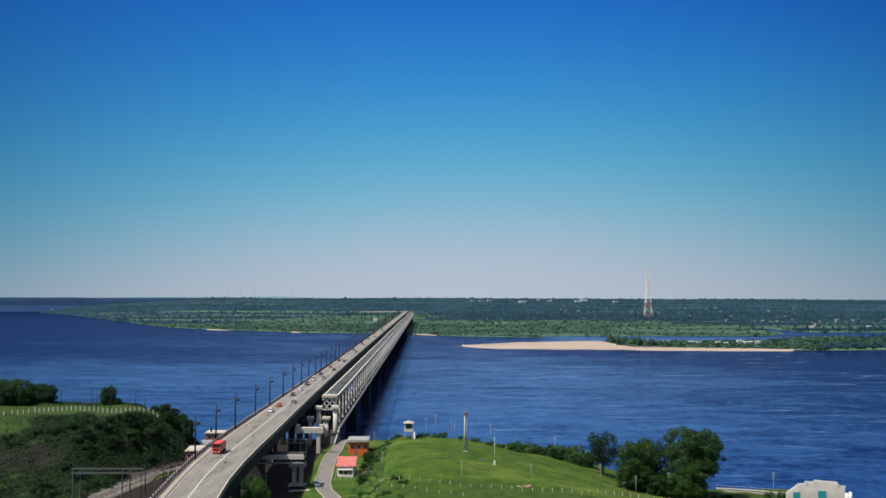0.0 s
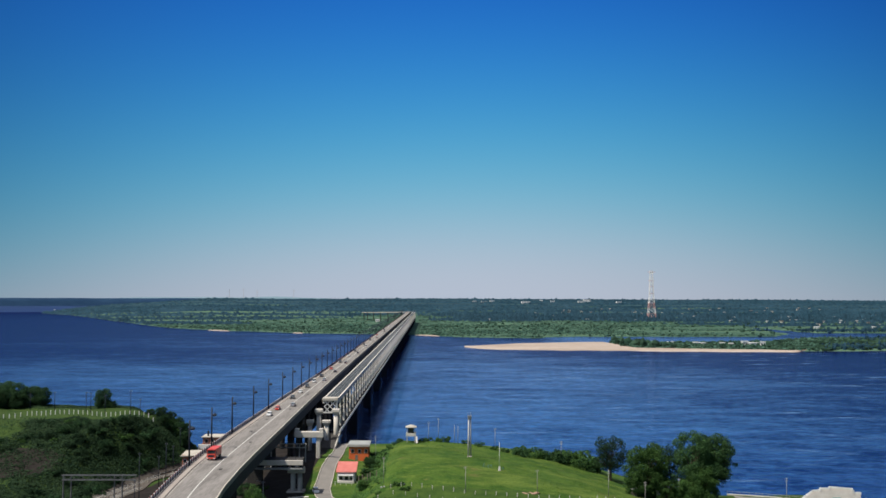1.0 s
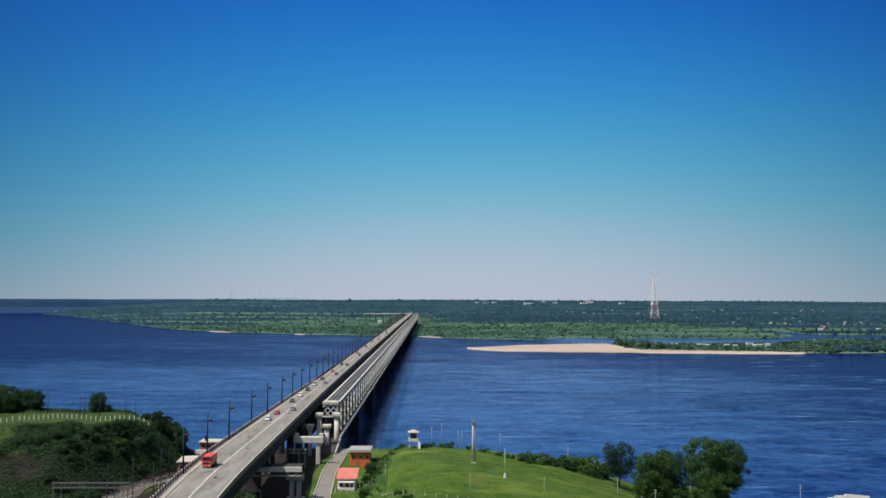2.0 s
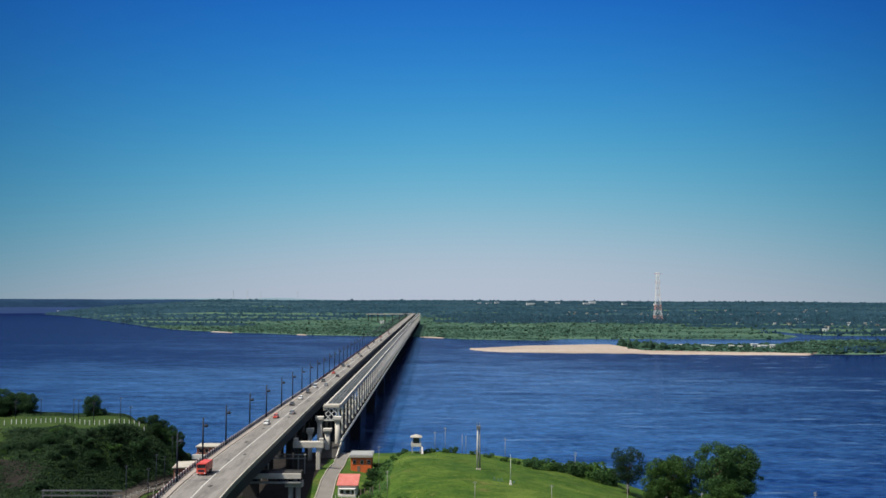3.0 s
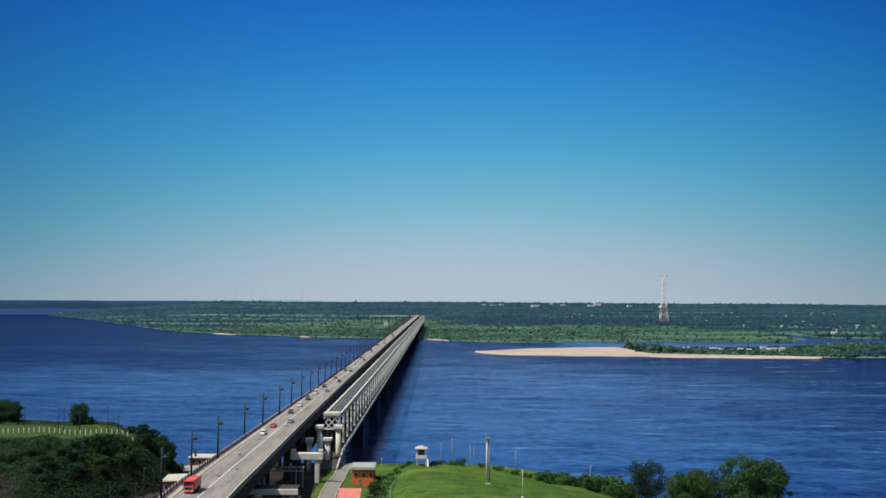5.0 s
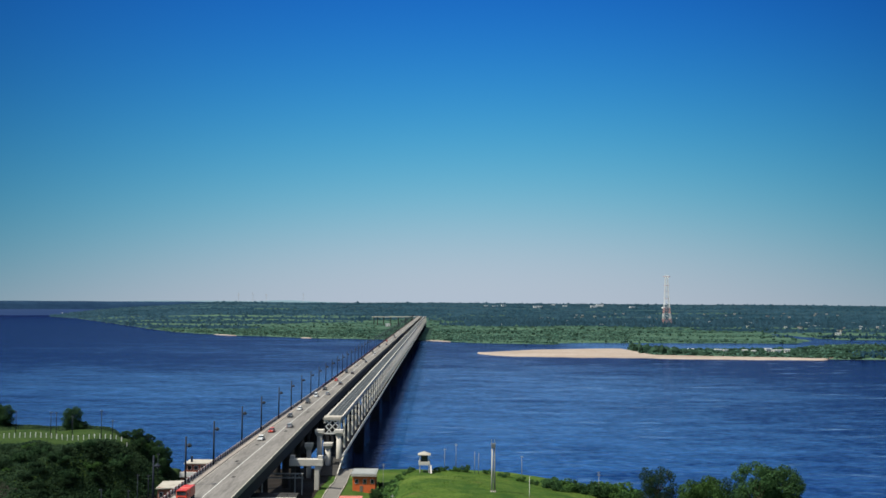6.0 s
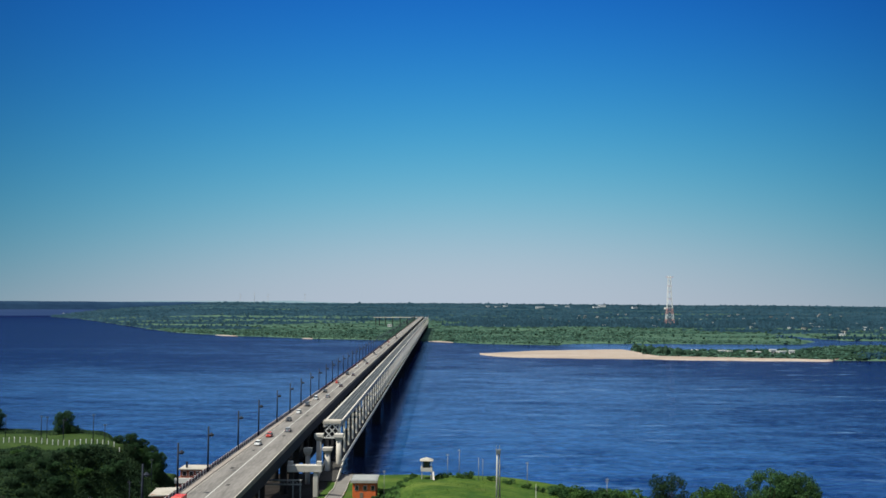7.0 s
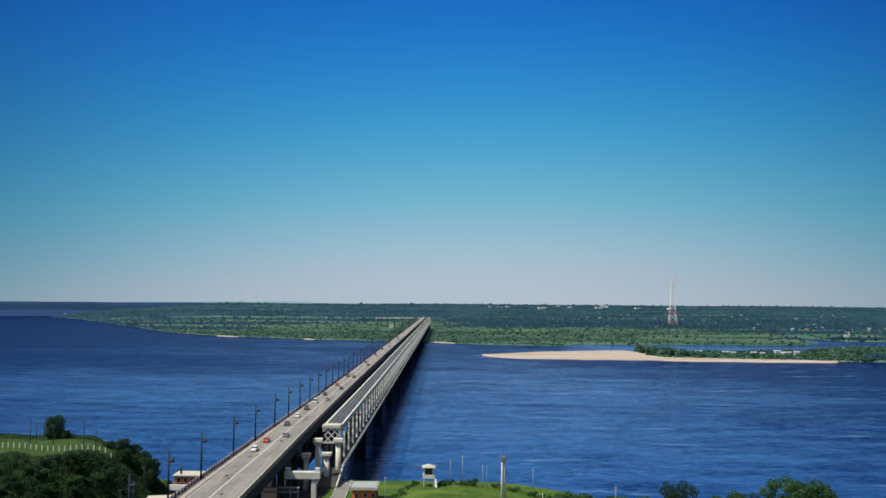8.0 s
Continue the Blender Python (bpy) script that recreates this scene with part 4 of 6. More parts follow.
for x, y, h, a in ((61.7, -67.5, 6.8, 0), (63.0, -66.5, 6.4, 0), (52.3, -62.5, 7.0, 1), (55.9, -62.5, 8.6, 1), (63.4, -134.3, 7.8, 1), (76.5, -67.4, 7.4, 1), (85.2, -130.3, 7.3, 1), (100.1, -71.3, 7.9, 2), (108.7, -119.3, 8.7, 2), (121.1, -115.0, 7.3, 2), (135.7, -99.5, 8.6, 1), (175.7, -87.9, 9.4, 2), (32.8, -63.5, 8.2, 1), (38.5, -122.0, 8.0, 1)):
    utility_pole(x, y, h, M_POLE, "slim grey pole standing in the grass", arms=a, r=0.085)
for x, y, h in ((-35.8, -103.4, 10.0), (-34.9, -97.9, 13.4), (-38.6, -64.3, 8.0), (-37.6, -78, 8.5), (-35.1, -128.0, 15.0), (-33.0, -140, 9.0)):
    utility_pole(x, y, h, M_STEEL, "tall dark mast beside the railway", arms=1, r=0.13)
utility_pole(4.7, -142.4, 9.0, M_GREY, "grey lamp pole under the bridge", lamp=True, arms=1, r=0.16)


def twin_mast():
    g = ground_at(66.1, -95)
    ob = thing("twin_mast", "tall mast of two joined legs with a small top platform", "mast", pose(66.1, -95, g))
    part("leg", bar(B(), (-0.42, 0, -0.8), (-0.28, 0, 13.6), 0.25, sides=12, w2=0.19), M_PALE, ob, "pale concrete leg", True)
    part("leg", bar(B(), (0.46, 0.2, -0.8), (0.30, 0.2, 13.6), 0.25, sides=12, w2=0.19), M_POLE, ob, "weathered brown leg", True)
    for z in (3.0, 6.5, 10.0):
        part("tie", box(B(), -0.4, 0.4, -0.06, 0.16, z, z + 0.18), M_GREY, ob)
    part("platform", box(B(), -0.6, 0.6, -0.5, 0.6, 12.5, 13.7, 0.08), M_TIE, ob, "bluish grey head box")
    part("crossarm", box(B(), -0.85, 0.85, -0.1, 0.1, 13.7, 13.85), M_GREY, ob)
    for x in (-0.5, 0.35):
        part("rod", bar(B(), (x, 0.1, 13.8), (x, 0.1, 15.0), 0.06, sides=6), M_GREY, ob)
    part("footing", box(B(), -0.8, 0.8, -0.5, 0.6, -0.6, 0.3, 0.06), M_CONC, ob)


def flag_pole():
    g = ground_at(75.2, -109.5)
    ob = thing("flag_pole", "slim white pole on a stepped white base", "flag pole", pose(75.2, -109.5, g))
    part("pole", bar(B(), (0, 0, 1.0), (0, 0, 9.0), 0.07, sides=8, w2=0.035), M_WHITE, ob, smooth=True)
    part("plinth", box(B(), -0.26, 0.26, -0.26, 0.26, 0.25, 1.25, 0.05), M_WHITE, ob)
    part("step", box(B(), -0.42, 0.42, -0.42, 0.42, -0.5, 0.25, 0.05), M_PALE, ob)


def watch_tower():
    x, y = 45.9, -69.0
    ob = thing("watch_tower", "small white watch tower with a hipped roof on legs", "watch tower", pose(x, y, ground_at(x, y)))
    for dx in (-1.4, 1.4):
        for dy in (-1.4, 1.4):
            part("leg", box(B(), dx - 0.1, dx + 0.1, dy - 0.1, dy + 0.1, -0.6, 5.4), M_PALE, ob)
    part("floor", box(B(), -1.75, 1.75, -1.75, 1.75, 2.3, 2.55, 0.03), M_PALE, ob)
    for a in ((-1.75, 1.75, -1.75, -1.6), (-1.75, 1.75, 1.6, 1.75), (-1.75, -1.6, -1.6, 1.6), (1.6, 1.75, -1.6, 1.6)):
        part("parapet", box(B(), a[0], a[1], a[2], a[3], 2.55, 3.4, 0.02), M_PALE, ob, "pale boarded parapet")
    part("cabin_glass", box(B(), -1.05, 1.05, -1.05, 1.05, 2.6, 5.2), M_GLASS, ob, "dark cabin windows")
    bm = B()
    bar(bm, (0, 0, 5.35), (0, 0, 5.5), 2.85, sides=4, w2=2.85)
    bar(bm, (0, 0, 5.5), (0, 0, 6.3), 2.85, sides=4, w2=0.25)
    bmesh.ops.rotate(bm, cent=(0, 0, 0), matrix=Matrix.Rotation(radians(45), 3, "Z"), verts=bm.verts)
    part("roof", bm, M_CONC, ob, "pale hipped roof")
    part("stair_tower", box(B(), 1.75, 2.0, -1.7, -1.4, -0.6, 2.6, 0.04), M_POLE, ob)
    stair = part("stair", bar(B(), (2.2, -3.6, 0.1), (2.0, -1.9, 2.3), 0.5, 0.12), M_PALE, ob)
    for k in range(7):
        part("tread", box(B(), 1.75, 2.4, -3.5 + 0.25 * k, -3.25 + 0.25 * k, 0.22 + 0.31 * k, 0.28 + 0.31 * k), M_PALE, stair)


twin_mast()
flag_pole()
watch_tower()
for dx, s in ((-4.2, 0.8), (-3.0, 0.6), (-2.0, 0.8), (1.8, 0.5)):
    x, y = 74.6 + dx, -107.5
    ob = thing("climbing_frame", "small teal painted play frame in the grass", "play frame", pose(x, y, ground_at(x, y)))
    for a in (-0.4, 0.4):
        part("upright", bar(B(), (a * s, 0, -0.2), (a * s * 0.6, 0, 1.3 * s), 0.06, sides=6), M_DULLTEAL, ob)
    part("crossbar", bar(B(), (-0.3 * s, 0, 1.25 * s), (0.3 * s, 0, 1.25 * s), 0.06, sides=6), M_DULLTEAL, ob)
dirt = B()
for k in range(7):
    vs = bmesh.ops.create_icosphere(dirt, subdivisions=2, radius=1.0)["verts"]
    bmesh.ops.scale(dirt, vec=(random.uniform(0.8, 2.0), random.uniform(0.7, 1.2), random.uniform(0.15, 0.40)), verts=vs)
    bmesh.ops.translate(dirt, vec=(random.uniform(-2.6, 2.6), random.uniform(-1, 1), 0.05), verts=vs)
for v in dirt.verts:
    v.co += 0.12 * noise.noise_vector(v.co * 2.0)
o = mesh_object("earth_heap", dirt, M_EARTH, True)
o.matrix_basis = pose(83.3, -130.6, ground_at(83.3, -130.6))
tagged(o, "heap of bare pale earth in the meadow", "earth heap")


def rubble(x, y, count, spread, label):
    for k in range(count):
        bm = B()
        bmesh.ops.create_icosphere(bm, subdivisions=2, radius=0.5)
        for v in bm.verts:
            v.co += 0.22 * noise.noise_vector(v.co * 2.3 + Vector((k, x, 0)))
        ob = mesh_object("rock", bm, M_SLAB)
        px, py = x + random.uniform(-spread, spread), y + random.uniform(-spread, spread) * 0.6
        ob.matrix_basis = pose(px, py, ground_at(px, py) + 0.1, 0, 0, random.uniform(0, 360)) @ Matrix.Diagonal((random.uniform(0.4, 0.9), random.uniform(0.4, 0.8), random.uniform(0.3, 1.2), 1))
        tagged(ob, label, "rock", "rocks in the grass")


def long_grass():
    bm = B()
    prev = None
    for x in np.arange(37, 150, 1.8):
        edge = -131.0 + 1.6 * float(ss(52, 66, x)) - 3.0 * float(ss(82, 92, x)) + 1.2 * float(wobble(x, 0, 7))
        ring = [bm.verts.new((x, y, ground_at(x, y) + (0.04 if k == 0 else 0.16))) for k, y in enumerate(np.linspace(edge, -205, 26))]
        if prev:
            for i in range(25):
                bm.faces.new((prev[i], prev[i + 1], ring[i + 1], ring[i]))
        prev = ring
    bmesh.ops.recalc_face_normals(bm, faces=bm.faces)
    tagged(mesh_object("long_grass", bm, M_LONGGRASS, True), "darker long grass below the meadow fence", "grass", kind="structure")


long_grass()
rubble(43.5, -128.0, 4, 2.2, "pale grey broken stone lying in the grass")
rubble(38.5, -127.0, 3, 1.6, "pale grey broken stone lying in the grass")


def hut(x, y, w, d, h, wall, roof, label):
    ob = thing("hut", label, "hut", pose(x, y, ground_at(x, y), 0, 0, 8))
    part("wall", box(B(), -w / 2, w / 2, -d / 2, d / 2, -0.6, h), wall, ob)
    bm = tapered_roof(w, d, h)
    part("roof", bm, roof, ob)
    part("door", box(B(), -0.4, 0.4, -d / 2 - 0.06, -d / 2 - 0.005, 0, 1.9), M_WOOD, ob)
    part("window", box(B(), w * 0.28, w * 0.42, -d / 2 - 0.05, -d / 2 - 0.005, 1.0, 1.7), M_GLASS, ob)


def tapered_roof(w, d, h):
    bm = B()
    lo = [bm.verts.new(c) for c in ((-w / 2 - 0.3, -d / 2 - 0.3, h), (w / 2 + 0.3, -d / 2 - 0.3, h), (w / 2 + 0.3, d / 2 + 0.3, h), (-w / 2 - 0.3, d / 2 + 0.3, h))]
    top = [bm.verts.new((-w / 2 - 0.3, 0, h + 0.28 * d)), bm.verts.new((w / 2 + 0.3, 0, h + 0.28 * d))]
    for f in ((lo[0], lo[1], top[1], top[0]), (lo[2], lo[3], top[0], top[1]), (lo[1], lo[2], top[1]), (lo[3], lo[0], top[0]), (lo[3], lo[2], lo[1], lo[0])):
        bm.faces.new(f)
    bmesh.ops.recalc_face_normals(bm, faces=bm.faces)
    return bm


hut(128.9, -98.5, 1.1, 1.3, 3.0, M_WHITE, M_PALE, "small white hut in the shade of the trees")
hut(120.6, -99.2, 1.7, 1.7, 2.0, M_WOOD, M_SLAB, "small brown shed beside the trees")


# ---- railway beside the hill ----
def track_x(y):
    """The railway swings towards the bridge as it nears the river."""
    return float(rail_x(y) + 8 * ss(-104, -58, y))


def railway():
    st = np.arange(-250, -62, 3.0)
    tagged(draped("track_bed", lambda y: track_x(y) - 1.2, lambda y: track_x(y) + 9.0 - 4.4 * float(ss(-110, -90, y)), st, M_BALLAST, 0.05, 0.25), "brown ballast bed of the railway", "track bed", kind="structure")
    for off, end in ((1.2, -64), (5.8, -104)):
        line = st[st < end]
        ob = thing("railway_track", "steel rails on sleepers beside the hill", "railway track")
        for r in (0.0, 1.52):
            part("rail", ribbon(B(), line, lambda y: track_x(y) + off + r - 0.06, lambda y: track_x(y) + off + r + 0.06, lambda y: ground_at(track_x(y) + off + r, y) + 0.42, lambda y: ground_at(track_x(y) + off + r, y) + 0.58), M_GREY, ob)
        sl = B()
        box(sl, -1.35, 1.35, -0.13, 0.13, 0.0, 0.14)
        first = None
        for y in np.arange(-150, end - 3, 0.95):
            xc = track_x(y) + off + 0.76
            m = pose(xc, y, ground_at(xc, y) + 0.28)
            if first is None:
                first = part("sleeper", sl, M_CONC, ob)
                first.matrix_basis = m
            else:
                share("sleeper", first, ob, m)


railway()


def bare_slope():
    half = lambda y: 12.5 * math.sqrt(max(0.02, 1 - ((y + 110) / 9.0) ** 2)) * (1 + 0.15 * math.sin(y * 1.7))
    tagged(draped("bare_slope", lambda y: -78 - half(y), lambda y: -78 + half(y), np.arange(-118.6, -101.2, 0.8), M_SOIL, 0.12, 0.05, 20), "bare brown soil patch on the hillside", "earth", kind="structure")


bare_slope()


M_LATTICE = material("weathered_lattice_steel", (0.06, 0.063, 0.066), (0.10, 0.104, 0.108), scale=0.5, rough=0.7, bump=0.05)


def gantry(y, xa, xb, ztop, label, over=4.0, mat=M_LATTICE):
    ob = thing("catenary_gantry", label, "gantry")
    for x in (xa, xa + 2.2, xb - over - 2.2, xb - over):
        g = ground_at(x, y)
        part("leg", bar(B(), (x, y, g - 0.5), (x, y, ztop), 0.24, sides=8, w2=0.18), mat, ob)
    for dz in (-0.1, -1.4):
        for dy in (-0.5, 0.5):
            part("chord", box(B(), xa - 0.4, xb, y + dy - 0.08, y + dy + 0.08, ztop + dz - 0.1, ztop + dz + 0.1), mat, ob)
    n = 16
    for k in range(n):
        a = xa + (xb - xa) * k / n
        b = xa + (xb - xa) * (k + 1) / n
        lo, hi = ztop - 1.4, ztop - 0.1
        part("brace", bar(B(), (a, y - 0.5, lo if k % 2 else hi), (b, y - 0.5, hi if k % 2 else lo), 0.09), mat, ob)


gantry(-150, -50.0, -29.5, 26.2, "grey lattice gantry over the railway tracks")
gantry(-72, -6.3, 8.6, 23.5, "grey lattice gantry under the bridge", 0.4, M_SLAB)


# ---- buildings left of the bridge ----
def river_station():
    x0, x1, y0, y1 = -35.0, -23.0, -50.0, -41.0
    z0 = ground_at(-30, -45) - 0.5
    ob = thing("station_building", "red-brown two-storey building with pale flat roofs", "building")
    part("wall", box(B(), x0, x1, y0, y1, z0, 19.6), M_BRICK, ob, "red-brown wall")
    part("balcony_band", box(B(), x0 - 0.3, x1 + 0.3, y0 - 0.3, y0 + 0.2, 18.2, 19.9, 0.04), M_WHITE, ob, "white band")
    part("upper_wall", box(B(), x0 + 1.0, x1, y0 + 2.0, y1, 19.6, 22.2), M_BRICK, ob)
    part("roof", box(B(), x0 + 0.6, x1 + 0.5, y0 + 1.4, y1 + 0.4, 22.2, 22.6, 0.05), M_CONC, ob, "flat pale roof")
    for x in np.arange(x0 + 2.4, x1 - 0.5, 2.2):
        house_window(ob, float(x), y0 + 1.95, 20.3, 1.2, 1.3)
    part("vent", box(B(), x0 + 2.5, x0 + 3.1, y0 + 3, y0 + 3.6, 22.7, 24.6), M_STEEL, ob)


def shed(x0, x1, y0, y1, zr, label):
    z0 = ground_at((x0 + x1) / 2, y0) - 0.5
    ob = thing("shed", label, "shed")
    part("wall", box(B(), x0, x1, y0, y1, z0, zr - 0.3), M_BRICK, ob)
    bm = B()
    ring = [(x0 - 0.5, y0 - 0.6, zr - 0.7), (x1 + 0.5, y0 - 0.6, zr - 0.2), (x1 + 0.5, y1 + 0.5, zr + 0.5), (x0 - 0.5, y1 + 0.5, zr)]
    vs = [bm.verts.new(c) for c in ring] + [bm.verts.new((a, b, c + 0.25)) for a, b, c in ring]
    for f in ((0, 1, 5, 4), (1, 2, 6, 5), (2, 3, 7, 6), (3, 0, 4, 7), (4, 5, 6, 7), (3, 2, 1, 0)):
        bm.faces.new([vs[i] for i in f])
    bmesh.ops.recalc_face_normals(bm, faces=bm.faces)
    part("roof", bm, M_CONC, ob, "pale sheet roof")
    for x in np.linspace(x0 + 1, x1 - 1, 4):
        house_window(ob, float(x), y0 - 0.02, zr - 3.0, 1.0, 1.3)


river_station()
shed(-32.5, -20.5, -86, -79, 21.8, "long low shed with a pale sheet roof")


def white_hall():
    y0, y1 = -100.0, -95.0
    z0 = ground_at(186, -98) - 1.0
    ob = thing("hall", "white building with a stepped gable and teal windows", "building")
    profile = [(176.0, z0), (196.2, z0), (196.2, 11.3), (193.9, 11.3), (193.9, 11.9), (193.4, 12.0), (193.4, 12.6), (185.8, 13.25), (185.8, 12.75), (182.7, 12.8), (182.7, 12.2), (180.3, 12.0), (176.0, 9.0)]
    for name, a, b, lift, mat in (("gable_wall", y0, y0 + 0.5, 0.0, M_CREAM), ("body", y0 + 0.5, y1, -3.4, M_WHITE)):
        bm = B()
        f = [bm.verts.new((x, a, z + (lift if z > z0 else 0))) for x, z in profile]
        g = [bm.verts.new((x, b, z + (lift if z > z0 else 0))) for x, z in profile]
        bm.faces.new(f)
        bm.faces.new(g[::-1])
        for i in range(len(f)):
            j = (i + 1) % len(f)
            bm.faces.new((f[i], f[j], g[j], g[i]))
        bmesh.ops.recalc_face_normals(bm, faces=bm.faces)
        part(name, bm, mat, ob)
    tops = profile[2:]
    for (xa, za), (xb, zb) in zip(tops[:-1], tops[1:]):
        d = Vector((xb - xa, 0, zb - za)).normalized() * 0.2
        part("coping", bar(B(), (xa - d.x, y0 + 0.2, za + 0.12 - d.z), (xb + d.x, y0 + 0.2, zb + 0.12 + d.z), 0.24, 0.7), M_WHITE, ob, "white coping")
    for x0, x1, za, zb in ((186.8, 189.6, 4.6, 10.0), (178.2, 180.6, 4.6, 9.6)):
        win = part("window", box(B(), x0, x1, y0 - 0.12, y0 - 0.01, za, zb), M_TEAL, ob, "tall teal window")
        for k in (1, 2):
            part("glazing_bar", box(B(), x0 + (x1 - x0) * k / 3 - 0.04, x0 + (x1 - x0) * k / 3 + 0.04, y0 - 0.16, y0 - 0.125, za, zb), M_DULLTEAL, win)
    for k in range(9):
        part("brick_course", box(B(), 176.2, 196.0, y0 - 0.03, y0 - 0.004, 4.8 + 0.55 * k, 4.84 + 0.55 * k), M_PALE, ob)


white_hall()


def storage_tank(x, y, r, h):
    ob = thing("storage_tank", "small round white tank beside the hall", "tank", pose(x, y, ground_at(x, y)))
    part("shell", bar(B(), (0, 0, -0.5), (0, 0, h), r, sides=20), M_WHITE, ob, smooth=True)
    part("dome", bar(B(), (0, 0, h), (0, 0, h + 0.3 * r), r, sides=20, w2=r * 0.3), M_WHITE, ob)
    part("hatch", bar(B(), (0, 0, h + 0.3 * r), (0, 0, h + 0.3 * r + 0.25), r * 0.2, sides=10), M_GREY, ob)


storage_tank(197.9, -97.0, 0.8, 3.4)
storage_tank(199.9, -95.5, 0.55, 3.5)


# ---- quay beside the hall ----
def quay():
    edge = [(160.5, -69.6), (168.0, -71.8), (176.0, -75.2), (184.5, -80.0)]
    bm = B()
    for (xa, ya), (xb, yb) in zip(edge[:-1], edge[1:]):
        bar(bm, (xa, ya, 4.7), (xb, yb, 4.7), 0.45, 1.2)
    wall = tagged(mesh_object("quay_wall", bm, M_PALE), "low pale concrete quay wall along the water", "quay wall", kind="structure")
    for (xa, ya), (xb, yb) in zip(edge[:-1], edge[1:]):
        for k in range(4):
            f = k / 4
            part("railing_post", box(B(), xa + (xb - xa) * f - 0.06, xa + (xb - xa) * f + 0.06, ya + (yb - ya) * f - 0.06, ya + (yb - ya) * f + 0.06, 5.2, 6.2, 0.02), M_POLE, wall)
        part("rail", bar(B(), (xa, ya, 6.15), (xb, yb, 6.15), 0.04, sides=6), M_POLE, wall)
    bm = B()
    prev = None
    for k in range(25):
        x = 162.0 + k
        y = -71.4 - 0.36 * (x - 162) - 0.004 * (x - 162) ** 2
        ring = [bm.verts.new((x, y - d, ground_at(x, y - d) + 0.05)) for d in (0.4, 1.4, 2.4, 3.2 + 0.8 * math.sin(k * 0.7))]
        if prev:
            for i in range(3):
                bm.faces.new((prev[i + 1], ring[i + 1], ring[i], prev[i]))
        prev = ring
    tagged(mesh_object("pavement", bm, M_LANE), "worn pale yard along the quay", "pavement", kind="structure")


quay()


# ---- vehicles ----
def wheel(parent, x, y, r, w):
    ty = part("wheel", bar(B(), (x - w / 2, y, r), (x + w / 2, y, r), r, sides=14), M_TYRE, parent)
    part("rim", bar(B(), (x - w / 2 - 0.01, y, r), (x + w / 2 + 0.01, y, r), r * 0.55, sides=10), M_GREY, ty)


def tapered(bm, x, ya, yb, za, zb, ix, iya, iyb):
    """A box that narrows upwards by ix at the sides, iya and iyb at the ends."""
    lo = [(-x, ya, za), (x, ya, za), (x, yb, za), (-x, yb, za)]
    hi = [(-x + ix, ya + iya, zb), (x - ix, ya + iya, zb), (x - ix, yb - iyb, zb), (-x + ix, yb - iyb, zb)]
    vs = [bm.verts.new(c) for c in lo + hi]
    for f in ((0, 1, 5, 4), (1, 2, 6, 5), (2, 3, 7, 6), (3, 0, 4, 7), (4, 5, 6, 7), (3, 2, 1, 0)):
        bm.faces.new([vs[i] for i in f])
    bmesh.ops.recalc_face_normals(bm, faces=bm.faces)
    return bm


def car(m, mat, colour, van=False):
    ob = thing("car", colour + " car driving on the bridge road", "car", m, "cars on the bridge")
    h = 1.95 if van else 1.48
    body = tapered(B(), 0.9, -2.2, 2.2, 0.28, 0.88, 0.05, 0.1, 0.08)
    bmesh.ops.bevel(body, geom=list(body.edges), offset=0.08, segments=2, affect="EDGES")
    part("body", body, mat, ob)
    part("cabin", tapered(B(), 0.82, -1.1 if not van else -1.7, 1.75, 0.86, h - 0.06, 0.16, 0.75, 0.5 if not van else 0.15), M_GLASS, ob, "dark window band")
    part("roof", tapered(B(), 0.68, -0.42 if not van else -1.0, 1.3 if not van else 1.6, h - 0.07, h, 0.05, 0.08, 0.08), mat, ob)
    for x in (-0.8, 0.8):
        for y in (-1.4, 1.35):
            wheel(ob, x, y, 0.32, 0.2)
    for x in (-0.62, 0.62):
        part("headlight", box(B(), x - 0.16, x + 0.16, -2.2, -2.13, 0.6, 0.74), M_WHITE, ob)
        part("tail_light", box(B(), x - 0.14, x + 0.14, 2.13, 2.2, 0.62, 0.78), M_RED, ob)
    return ob


def truck(m):
    ob = thing("truck", "bright red tractor truck driving on the bridge road", "truck", m)
    cab = tapered(B(), 1.25, -1.2, 1.1, 0.75, 3.0, 0.06, 0.12, 0.02)
    bmesh.ops.bevel(cab, geom=list(cab.edges), offset=0.1, segments=2, affect="EDGES")
    part("cab", cab, M_RED, ob, "bright red cab")
    part("windscreen", box(B(), -1.05, 1.05, -1.16, -1.08, 1.85, 2.7, 0.02), M_GLASS, ob)
    part("grille", box(B(), -0.8, 0.8, -1.24, -1.18, 0.95, 1.5), M_STEEL, ob)
    part("bumper", box(B(), -1.25, 1.25, -1.36, -1.15, 0.45, 0.8, 0.04), M_RED, ob)
    part("visor", box(B(), -1.15, 1.15, -1.3, -1.0, 2.85, 3.0), M_RED, ob)
    for x in (-0.95, 0.95):
        part("headlight", box(B(), x - 0.2, x + 0.2, -1.4, -1.35, 0.55, 0.72), M_WHITE, ob)
        part("mirror", box(B(), x * 1.48 - 0.1, x * 1.48 + 0.1, -1.1, -0.95, 1.8, 2.5), M_STEEL, ob)
    part("chassis", box(B(), -0.5, 0.5, -1.0, 5.2, 0.6, 0.85), M_STEEL, ob)
    tank = box(B(), -1.2, 1.2, 1.4, 5.2, 0.95, 3.1, 0.08)
    part("cargo_body", tank, M_RED, ob, "red box body")
    for y in (-0.1, 3.2, 4.4):
        for x in (-1.05, 1.05):
            wheel(ob, x, y, 0.5, 0.32)


